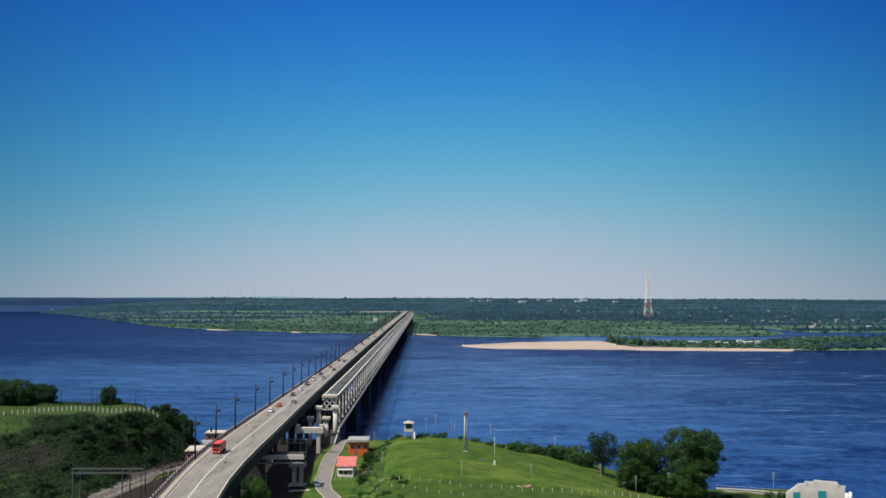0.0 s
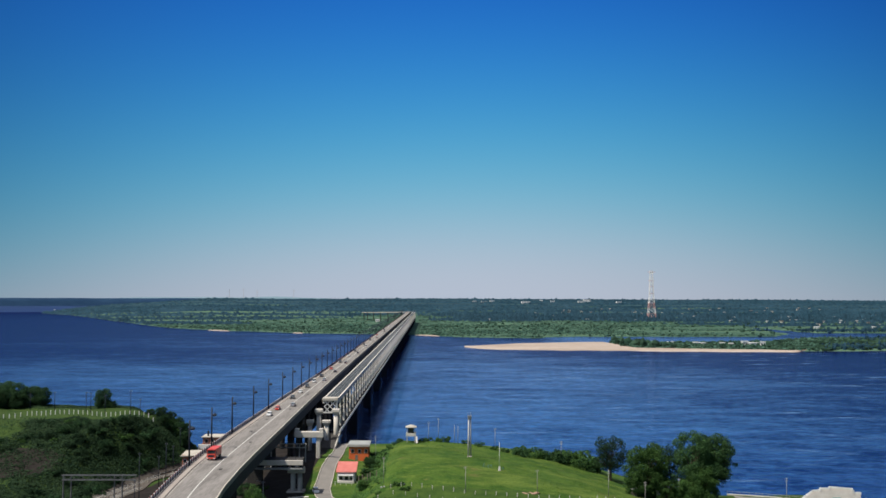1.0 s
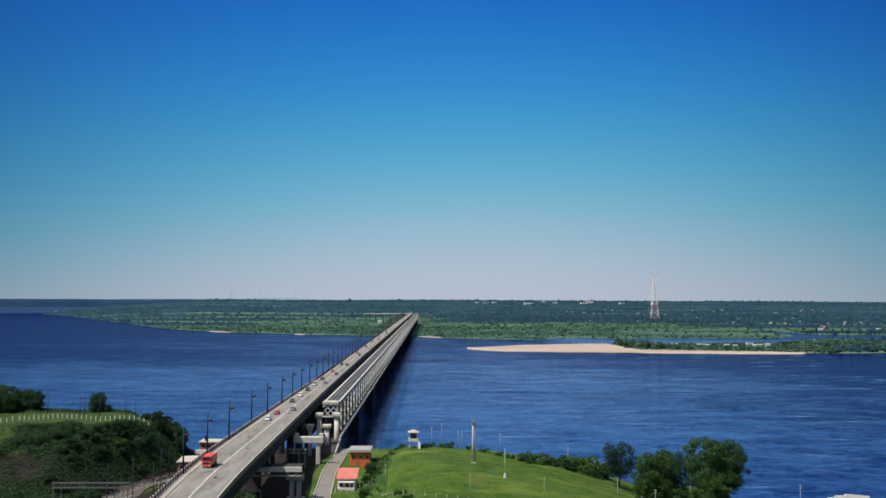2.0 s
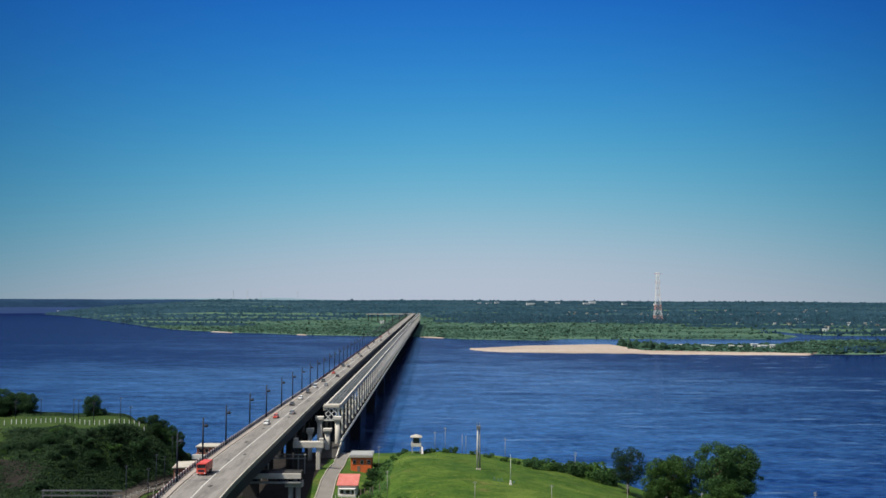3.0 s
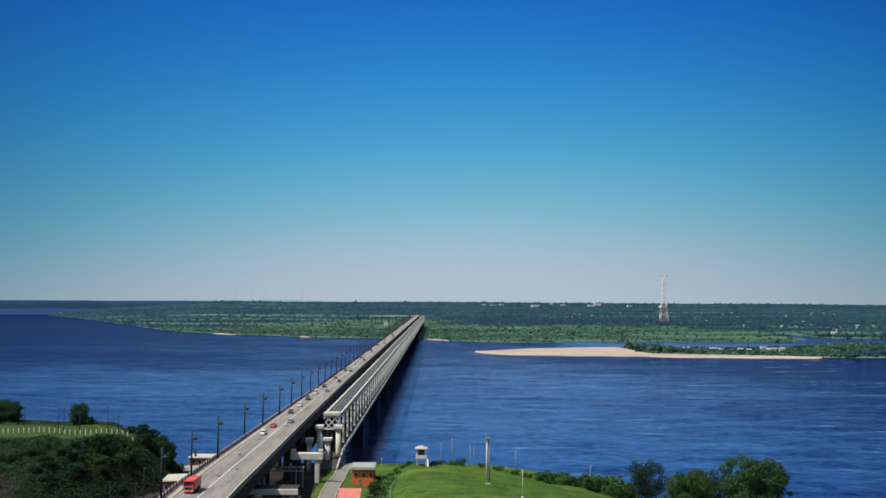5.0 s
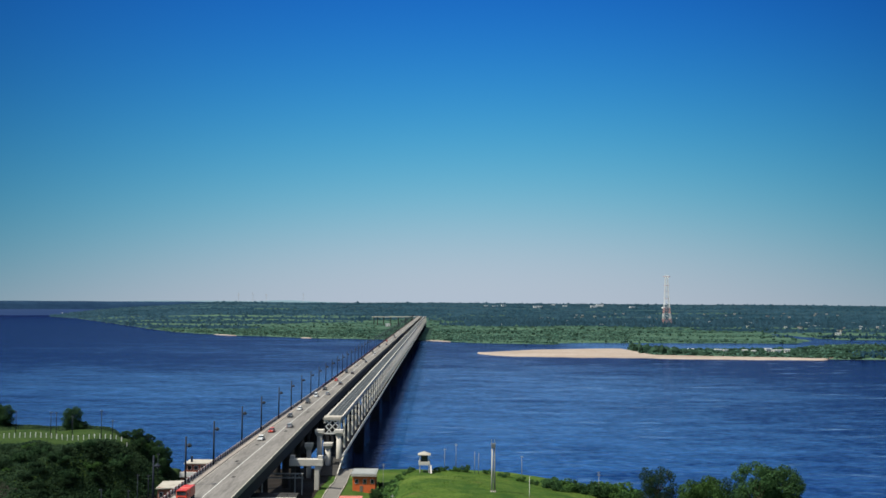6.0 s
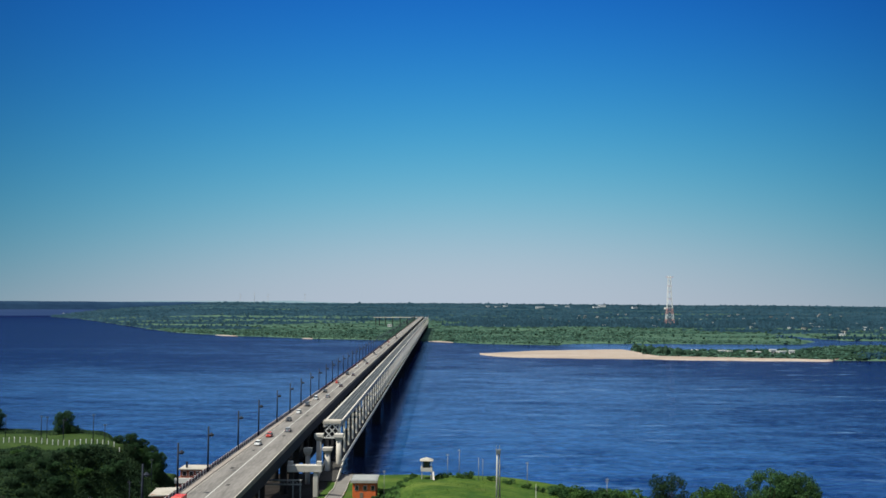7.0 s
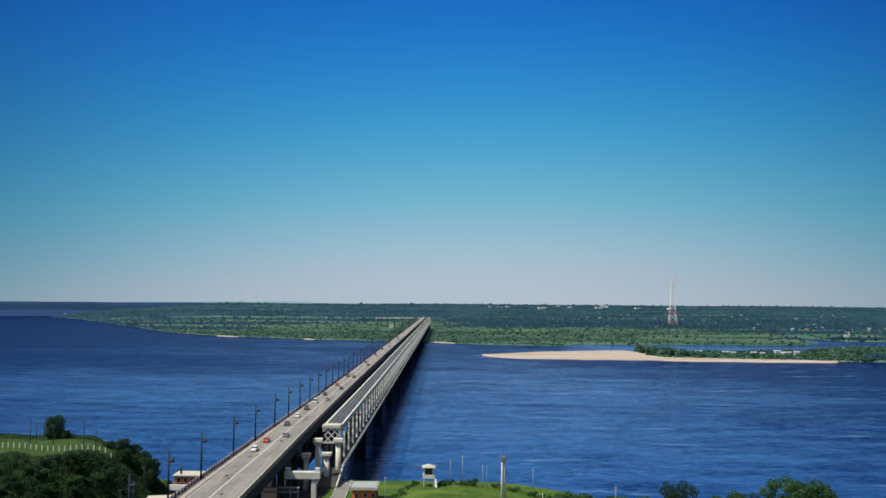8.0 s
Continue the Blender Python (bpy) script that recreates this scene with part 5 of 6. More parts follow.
lane_car = car(pose(16.6, -113.5, ground_at(16.6, -113.5) + 0.2, 0, 0, 14), M_CARWHITE, "white")
tagged(lane_car, "small white car on the low lane", "car")
truck(pose(-6.3, -160.0, DECK + 0.006, 0, 0, -3))
for x, y, mat, col_, van, turn in (
    (-6.8, -60.0, M_CARWHITE, "white", False, 0), (-6.6, -41.0, M_RED, "red", False, 0), (-6.8, 2.0, M_CARDARK, "dark", False, 0), (-6.6, 27.0, M_CARWHITE, "white", False, 0),
    (-6.8, 54.0, M_CARDARK, "dark", True, 0), (-6.7, 82.0, M_CARWHITE, "white", True, 0), (-6.8, 118.0, M_CARDARK, "dark", False, 0), (-2.5, 92.0, M_CARSILVER, "silver", False, 180),
    (-2.3, 150.0, M_CARDARK, "dark", False, 180), (-2.4, -28.0, M_CARSILVER, "silver", False, 180), (-6.7, 172.0, M_RED, "red", False, 0), (-2.5, 225.0, M_CARDARK, "dark", False, 180), (-6.7, 232.0, M_CARDARK, "dark", True, 0),
    (-6.7, 300.0, M_CARWHITE, "white", False, 0), (-2.5, 335.0, M_CARDARK, "dark", False, 180), (-6.7, 365.0, M_CARDARK, "dark", False, 0), (-2.5, 430.0, M_CARWHITE, "white", True, 180), (-6.7, 470.0, M_CARDARK, "dark", False, 0),
    (-6.7, 560.0, M_CARDARK, "dark", True, 0), (-2.5, 610.0, M_CARDARK, "dark", False, 180), (-6.7, 690.0, M_RED, "red", False, 0), (-2.5, 790.0, M_CARDARK, "dark", True, 180), (-6.7, 860.0, M_CARDARK, "dark", False, 0), (-6.7, 1010.0, M_CARWHITE, "white", True, 0)):
    car(pose(x, y, DECK + 0.006, 0, 0, turn), mat, col_, van)


# ---- foliage ----
rng = np.random.default_rng(7)


def leaf_mesh(name, lobes, count, size, mat):
    """Small folded leaf clumps over rounded lobes: each lobe is (x, y, z, rx, ry, rz)."""
    lobes = np.array(lobes, float)
    vol = (lobes[:, 3] * lobes[:, 4] * lobes[:, 5]) ** (2 / 3)
    pick = rng.choice(len(lobes), count, p=vol / vol.sum())
    d = rng.normal(size=(count, 3))
    d /= np.linalg.norm(d, axis=1)[:, None]
    r = rng.uniform(0.55, 1.08, count) ** 0.6
    bulge = 1 + 0.28 * np.sin(d[:, 0] * 5 + pick * 2.1) * np.sin(d[:, 1] * 6 + pick) * np.cos(d[:, 2] * 4)
    pos = lobes[pick, :3] + d * lobes[pick, 3:] * (r * bulge)[:, None]
    nrm = d + rng.normal(scale=0.55, size=(count, 3))
    nrm /= np.linalg.norm(nrm, axis=1)[:, None]
    ref = rng.normal(size=(count, 3))
    u = np.cross(nrm, ref)
    u /= np.linalg.norm(u, axis=1)[:, None]
    v = np.cross(nrm, u)
    s = size * rng.uniform(0.55, 1.35, count)[:, None]
    quad = np.stack([pos - u * s, pos - v * s * 0.6 - nrm * s * 0.25, pos + u * s, pos + v * s * 0.6 - nrm * s * 0.25], 1).reshape(-1, 3)
    q = np.arange(count * 4).reshape(-1, 4)
    me = bpy.data.meshes.new(name)
    me.from_pydata(quad.tolist(), [], q.tolist())
    me.materials.append(mat)
    return me


def tree(name, height, width, mat, label, seed, thin=1.0, trunk_part=0.3):
    r = random.Random(seed)
    ob = thing(name, label, "tree")
    tr = B()
    bend = Vector((r.uniform(-0.5, 0.5), r.uniform(-0.5, 0.5), height * 0.62))
    bar(tr, (0, 0, -0.5), (0, 0, height * 0.3), 0.03 * height, sides=9, w2=0.022 * height)
    bar(tr, (0, 0, height * 0.29), bend, 0.022 * height, sides=8, w2=0.01 * height)
    part("trunk", tr, M_BARK, ob, "brown bark trunk")
    lobes = []
    n = 46
    lo, hi = height * trunk_part, height * 0.93
    for k in range(n):
        a = k * 2.399 + r.uniform(-0.5, 0.5)
        f = k / (n - 1)
        s = width * r.uniform(0.07, 0.22) * (1.0 - 0.15 * f)
        girth = math.sqrt(max(0.08, 1 - ((f - 0.52) / 0.62) ** 2))
        rad = max(0.0, width * 0.5 * girth * r.uniform(0.72, 1.2) - s * 0.7)
        c = Vector((rad * math.cos(a), rad * math.sin(a), lo + (hi - lo) * f - s * 0.4))
        lobes.append((*c, s * 1.15, s * 1.15, s * 0.8))
        if k % 3 == 0:
            lb = B()
            bar(lb, (0, 0, height * (0.2 + 0.3 * f)), c, 0.010 * height, sides=6, w2=0.003 * height)
            part("limb", lb, M_BARK, ob)
    lobes.append((0, 0, lo + (hi - lo) * 0.5, width * 0.20, width * 0.20, (hi - lo) * 0.30))
    me = leaf_mesh("crown", lobes, int(21000 * thin), 0.014 * width + 0.06, mat)
    cr = new("crown", me)
    cr.parent = ob
    return ob


def put(ob, x, y, s, turn, sz=1.0, sink=0.2):
    return copy_thing(ob, pose(x, y, ground_at(x, y) - sink, 0, 0, turn) @ Matrix.Diagonal((s / ob.scale.x, s / ob.scale.y, s * sz / ob.scale.z, 1)))


broad = tree("tree", 26, 14.0, M_LEAF, "tall broad dark green tree on the river bank", 3, trunk_part=0.2)
broad.matrix_basis = pose(142.0, -93, ground_at(142.0, -93) - 0.3)
light = tree("tree", 18.2, 14.5, M_LEAFLIGHT, "full light green tree on the river bank", 8, trunk_part=0.14)
light.matrix_basis = pose(126.0, -95, ground_at(126.0, -95) - 0.3)
thin_tree = tree("tree", 16.5, 11.0, M_LEAFDARK, "thin dark tree with an open crown", 14, thin=0.40, trunk_part=0.34)
thin_tree.matrix_basis = pose(116.0, -82, ground_at(116.0, -82) - 0.2)
leggy = tree("tree", 25.5, 14.5, M_LEAF, "tall green tree with bare lower trunk on the bank", 22, thin=0.9, trunk_part=0.42)
leggy.matrix_basis = pose(150.0, -90, ground_at(150.0, -90) - 0.3)


def grove(rows, label, group):
    for ob, x, y, s, sz, turn in rows:
        tagged(put(ob, x, y, s, turn, sz, 0.4), label, "tree", group)


grove(((leggy, 147.5, -86, 0.8, 0.95, 130), (light, 143.6, -98, 0.74, 1.1, 100), (light, 147.2, -96, 0.42, 1.1, 20), (light, 136.5, -98, 0.55, 0.9, 250)), "leafy green tree in the clump on the river bank", "trees on the river bank")
grove(((thin_tree, 132.8, -86, 1.15, 1.0, 90), (light, 121.5, -98, 0.55, 0.9, 250), (light, 131.5, -99, 0.5, 0.9, 10), (light, 141.0, -99, 0.45, 0.9, 150)), "leafy green tree in the clump on the river bank", "trees on the river bank")
round_tree = tree("tree", 18.2, 14.5, M_HILLTREE, "dense rounded green tree on the hill top", 8, trunk_part=0.14)
round_tree.matrix_basis = pose(-119, -38, ground_at(-119, -38) - 0.4, 0, 0, 40) @ Matrix.Diagonal((0.74, 0.74, 0.58, 1))
tagged(round_tree, group="trees on the hill")
grove(((round_tree, -112, -36, 0.76, 0.78, 100), (round_tree, -105.5, -35, 0.58, 0.80, 10), (round_tree, -124, -44, 0.55, 0.9, 220), (round_tree, -114, -44, 0.52, 0.9, 60), (round_tree, -100.0, -36, 0.5, 0.9, 160), (round_tree, -107.5, -42, 0.5, 0.8, 260)), "dense rounded green tree on the hill top", "trees on the hill")
grove(((round_tree, -74.2, -42, 0.44, 1.05, 30), (round_tree, -70.5, -42, 0.26, 0.7, 140), (round_tree, -75.0, -41, 0.22, 0.7, 10), (round_tree, -53.5, -50, 0.26, 0.7, 45), (round_tree, -49.0, -52, 0.30, 0.8, 15), (round_tree, -46.0, -50, 0.32, 0.9, 75), (round_tree, -42.8, -52, 0.36, 0.9, 35), (round_tree, -40.5, -49, 0.34, 1.1, 165), (round_tree, -41.0, -56, 0.34, 1.0, 215), (round_tree, -38.5, -60, 0.30, 1.1, 305), (round_tree, -45.5, -60, 0.26, 1.0, 25)), "small green tree on the wooded hill", "trees on the hill")
grove(((light, 9.2, -185, 0.46, 2.0, 60), (light, 31.5, -113, 0.28, 0.7, 80), (broad, 31.6, -80, 0.30, 0.55, 20), (broad, 30.6, -70, 0.26, 0.5, 120), (broad, 31.0, -90.5, 0.24, 0.5, 220)), "small green tree beside the low lane", "")


def shrub(mat, seed):
    r = random.Random(seed)
    lobes = [(r.uniform(-0.9, 0.9), r.uniform(-0.9, 0.9), r.uniform(0.2, 0.8), r.uniform(0.25, 0.5), r.uniform(0.25, 0.5), r.uniform(0.22, 0.42)) for _ in range(9)]
    return leaf_mesh("shrub", lobes, 1100, 0.085, mat)


SHRUBS = [shrub(M_LEAF, 1), shrub(M_HILLLEAF, 2), shrub(M_HILLLEAF, 3), shrub(M_LEAFLIGHT, 4), shrub(M_LEAF, 5), shrub(M_HILLTREE, 6)]


def put_shrub(k, x, y, s, h, label, group):
    ob = new("shrub", SHRUBS[k])
    ob.matrix_basis = pose(x, y, ground_at(x, y) - 0.15 * s, 0, 0, rng.uniform(0, 360)) @ Matrix.Diagonal((s, s, s * h, 1))
    tagged(ob, label, "shrub", group)


# shrubs over the face of the wooded hill
made = 0
while made < 134:
    x, y = rng.uniform(-112, -40), rng.uniform(-142, -40)
    edge = float(rail_x(y)) - 1
    if x > edge + 2 or (y > -76 + 8 * (x > -58) and x < -47) or (x < -85 and y > -100) or ((x + 78) / 12.5) ** 2 + ((y + 110) / 8.6) ** 2 < 0.9:
        continue
    s = rng.uniform(1.1, 2.5) * (0.6 if y > -80 and x < -48 else 1.0)
    put_shrub(int(rng.choice([5, 1, 2, 3], p=[0.34, 0.30, 0.28, 0.08])), x, y, s, rng.uniform(0.8, 1.25), "dense green shrub on the steep hillside", "shrubs on the hillside")
    made += 1
# shrubs at the hill's river end and crest
for k in range(16):
    x = -50 + 7 * rng.uniform()
    put_shrub(int(rng.integers(0, 3)), x, rng.uniform(-78, -40), rng.uniform(0.45, 0.85), 1.0, "tall green shrub at the hill's end", "shrubs on the hillside")
for x, y, s in ((84, -76, 1.3), (86.2, -74, 2.1), (88.4, -73, 2.1), (91, -72, 1.2), (93.5, -71, 1.3), (96.4, -70, 2.7), (98.6, -69, 3.4), (101.4, -68, 2.4), (104, -68, 4.0), (107, -68, 4.6), (109.6, -69, 4.3), (112, -71, 3.0), (80, -72, 1.2), (76, -70, 1.1), (71, -67, 1.3), (66, -66, 1.2), (58, -65, 1.7), (55, -65, 1.4), (52, -65, 1.5), (49.5, -66, 1.2), (35.0, -66, 0.9), (36.6, -66.5, 1.1), (38.2, -66, 1.2), (40.0, -66.5, 1.2), (42.2, -65.5, 1.3), (36.0, -71, 0.8), (37.5, -76, 0.8), (37.0, -80, 0.7)):
    put_shrub(int(rng.choice([0, 3, 4])), x, y, s * (0.95 if x < 56 else 1.25 if x < 82 else 1.6 if x < 97 else 1.2), 1.1, "rounded green bush along the hill crest", "bushes along the crest")
for k in range(36):
    y = rng.uniform(-122, -58)
    x = 29.5 + 8.5 * rng.uniform()
    put_shrub(int(rng.choice([3, 3, 3, 4])), x, y, rng.uniform(0.4, 1.0), 0.9, "low green bush on the slope by the houses", "bushes on the slope")
for k in range(22):
    x, y = rng.uniform(27, 46), rng.uniform(-148, -128)
    if x < lane_right(y) + 2:
        continue
    put_shrub(int(rng.choice([3, 3, 4])), x, y, rng.uniform(0.7, 1.6), 0.8, "low green bush beside the lane", "bushes on the slope")

# bushes on the meadow's shoulder above the houses
for x, y, s, k in ((33.6, -68, 1.3, 0), (35.2, -72, 1.5, 3), (34.2, -77, 1.4, 4), (36.4, -80, 1.1, 3), (33.8, -84, 1.5, 0), (35.6, -88, 1.2, 3), (34.0, -93, 1.4, 4), (36.2, -97, 1.0, 3), (33.2, -99, 1.3, 0), (38.6, -70, 0.9, 3), (39.6, -74, 0.7, 3), (34.6, -104, 1.1, 3), (41.5, -67.5, 1.0, 0), (51.5, -66.5, 0.9, 4), (32.4, -56, 1.9, 1), (33.8, -50, 1.7, 5), (36.0, -54, 1.5, 1), (32.0, -46, 1.8, 2), (37.5, -59, 1.2, 5), (34.6, -62, 1.3, 0)):
    put_shrub(k, x, y, s, 1.0, "green bush on the shoulder of the meadow", "bushes on the slope")
# scrub on the bank beside the quay, and a bush against the hall
for x, y, s in ((155.0, -93, 1.9), (157.5, -90, 1.7), (160, -87, 1.3), (152.5, -96, 1.9), (180.0, -101.6, 1.6), (181.0, -102.0, 1.4), (178.5, -88, 1.5), (174.8, -86, 1.3)):
    put_shrub(int(rng.choice([1, 2])) if x < 162 else 0, x, y, s, 1.1 if x < 162 else 1.8, "dark green bush on the bank by the hall", "bushes by the hall")

# scrub between the railway and the foot of the hill
for k in range(16):
    put_shrub(int(rng.integers(0, 3)), rng.uniform(-31, -25), rng.uniform(-108, -90), rng.uniform(0.8, 1.5), 0.8, "dense green shrub at the foot of the hill", "shrubs on the hillside")
# rank growth in the shade below the road
for k in range(18):
    put_shrub(int(rng.integers(0, 3)), rng.uniform(-9.5, 1.0), rng.uniform(-142, -104), rng.uniform(1.2, 2.4), 0.9, "dark green bush in the shade below the road bridge", "bushes below the bridge")

# thick undergrowth over the hillside
def undergrowth(count, hill, mat, label):
    x = rng.uniform(-118, -33, count)
    y = rng.uniform(-148, -20, count)
    xr = rail_x(y)
    bare = ((x + 78) / 12.5) ** 2 + ((y + 110) / 8.6) ** 2 < 0.7 + 0.5 * wobble(x, y, 4)
    grassy = ss(-84, -89, x + 3 * wobble(x, y, 10)) * ss(-101, -95, y)
    front = (1 - 0.93 * grassy) * ss(-74 + 9 * ss(-63, -55, x), -78 + 9 * ss(-63, -55, x), y + 2.0 * wobble(x, y, 9)) * np.where(bare, 0.5, 1.0)
    side = ss(-50, -47, x)
    back = ss(-46, -38, y) * (rng.uniform(size=count) < 0.4)
    keep = (x < xr - 0.3 + 6.0 * ss(-98, -72, y)) & (rng.uniform(size=count) < np.maximum(np.maximum(front, side), back)) & (land_z(x, y) > 2)
    bank_x, bank_y = rng.uniform(28.5, 38.5, 18000), rng.uniform(-126, -54, 18000)
    bank = rng.uniform(size=18000) < 0.35 + 0.6 * wobble(bank_x, bank_y, 7)
    house = (bank_x < 31.5) & (bank_y > -104)
    x, y = (x[keep], y[keep]) if hill else (bank_x[bank & ~house], bank_y[bank & ~house])
    n = len(x)
    z = land_z(x, y) + np.where(x > 0, 0.4, 0.65) * rng.uniform(0, 1, n) ** 1.3 * (1.0 + 1.1 * wobble(x, y, 4.5, 0.3)) * np.where((x < 0) & (y > -66), 0.35, 1.0)
    pos = np.stack([x, y, z], 1)
    nrm = rng.normal(scale=0.4, size=(n, 3)) + np.array([0, -0.35, 0.9])
    nrm /= np.linalg.norm(nrm, axis=1)[:, None]
    u = np.cross(nrm, rng.normal(size=(n, 3)))
    u /= np.linalg.norm(u, axis=1)[:, None]
    v = np.cross(nrm, u)
    s = rng.uniform(0.16, 0.42, n)[:, None]
    quad = np.stack([pos - u * s, pos - v * s * 0.7 - nrm * s * 0.2, pos + u * s, pos + v * s * 0.7 - nrm * s * 0.2], 1).reshape(-1, 3)
    me = bpy.data.meshes.new("undergrowth")
    me.from_pydata(quad.tolist(), [], np.arange(n * 4).reshape(-1, 4).tolist())
    me.materials.append(mat)
    return tagged(new("undergrowth", me), label, "undergrowth", kind="stuff")


def tufts(name, count, x0, x1, y0, y1, size, mat, keep, label):
    """Loose tufts of longer grass, each a leaning blade clump."""
    x, y = rng.uniform(x0, x1, count), rng.uniform(y0, y1, count)
    ok = (rng.uniform(size=count) < keep(x, y)) & (land_z(x, y) > 1.5)
    x, y = x[ok], y[ok]
    n = len(x)
    s = size * rng.uniform(0.5, 1.5, n)
    a = rng.uniform(0, math.pi, n)
    u = np.stack([np.cos(a), np.sin(a), 0 * a], 1) * s[:, None]
    lean = np.stack([rng.normal(scale=0.5, size=n), rng.normal(scale=0.5, size=n), 0.25 + 0.25 * rng.uniform(size=n)], 1) * s[:, None]
    pos = np.stack([x, y, land_z(x, y) - 0.03], 1)
    v = np.stack([pos - u, pos + u, pos + 0.7 * u + lean, pos - 0.7 * u + lean], 1).reshape(-1, 3)
    me = bpy.data.meshes.new(name)
    me.from_pydata(v.tolist(), [], np.arange(n * 4).reshape(-1, 4).tolist())
    me.materials.append(mat)
    return tagged(new(name, me), label, "grass", kind="stuff")


M_TUFT = leafy("meadow_tufts", (0.0420, 0.0900, 0.0130), (0.1000, 0.1400, 0.0280), clump=0.12, spread=(0.85, 1.2))
tufts("grass", 60000, 34, 118, -142, -60, 0.15, M_TUFT, lambda x, y: 0.35 + 0.5 * wobble(x, y, 6, 0.8) + 0.3 * ss(-118, -132, y), "tufts of longer grass over the sloping meadow")
tufts("grass", 20000, -112, -46, -104, -40, 0.15, M_TUFT, lambda x, y: 0.3 + 0.4 * wobble(x, y, 7, 0.3), "tufts of longer grass on the hill top")
undergrowth(190000, True, M_HILLLEAF, "thick dark green undergrowth on the hillside")
undergrowth(10, False, M_LEAFLIGHT, "light green weeds on the slope by the houses")

# ---- the far bank ----
ICO = [(0, 0, -1), (0.72, -0.53, -0.45), (-0.28, -0.85, -0.45), (-0.89, 0, -0.45), (-0.28, 0.85, -0.45), (0.72, 0.53, -0.45), (0.28, -0.85, 0.45), (-0.72, -0.53, 0.45), (-0.72, 0.53, 0.45), (0.28, 0.85, 0.45), (0.89, 0, 0.45), (0, 0, 1)]
FACES = [(0, 1, 2), (1, 0, 5), (0, 2, 3), (0, 3, 4), (0, 4, 5), (1, 5, 10), (2, 1, 6), (3, 2, 7), (4, 3, 8), (5, 4, 9), (1, 10, 6), (2, 6, 7), (3, 7, 8), (4, 8, 9), (5, 9, 10), (6, 10, 11), (7, 6, 11), (8, 7, 11), (9, 8, 11), (10, 9, 11)]


def clumps(name, x, y, w, h, mat, label):
    n = len(x)
    z = land_z(x, y)
    base = np.array(ICO)
    v = base[None] * np.stack([w, w, h], 1)[:, None] * rng.uniform(0.7, 1.3, (n, 12, 1))
    v = v + np.stack([x, y, z + 0.35 * h], 1)[:, None]
    f = (np.array(FACES)[None] + 12 * np.arange(n)[:, None, None]).reshape(-1, 3)
    me = bpy.data.meshes.new(name)
    me.from_pydata(v.reshape(-1, 3).tolist(), [], f.tolist())
    me.materials.append(mat)
    return tagged(new(name, me), label, "trees", kind="stuff")


def sector(count, d0, d1):
    a = rng.uniform(-0.47, 0.47, count)
    d = np.sqrt(rng.uniform(d0 ** 2, d1 ** 2, count))
    return 52 + d * np.sin(a), -420 + d * np.cos(a)


def domes(name, x, y, w, h, mat, label):
    """Far crowns: low five-sided caps."""
    n = len(x)
    z = land_z(x, y)
    a = np.arange(5) * 2 * math.pi / 5
    base = np.concatenate([[[0, 0, 1.0]], np.stack([np.cos(a), np.sin(a), 0 * a - 0.15], 1)])
    v = base[None] * np.stack([2.0 * w, 0.8 * w, h], 1)[:, None] * rng.uniform(0.75, 1.25, (n, 6, 1))
    v = v + np.stack([x, y, z], 1)[:, None]
    tri = np.array([(0, k + 1, (k + 1) % 5 + 1) for k in range(5)])
    f = (tri[None] + 6 * np.arange(n)[:, None, None]).reshape(-1, 3)
    me = bpy.data.meshes.new(name)
    me.from_pydata(v.reshape(-1, 3).tolist(), [], f.tolist())
    me.materials.append(mat)
    me.shade_smooth()
    return tagged(new(name, me), label, "trees", kind="stuff")


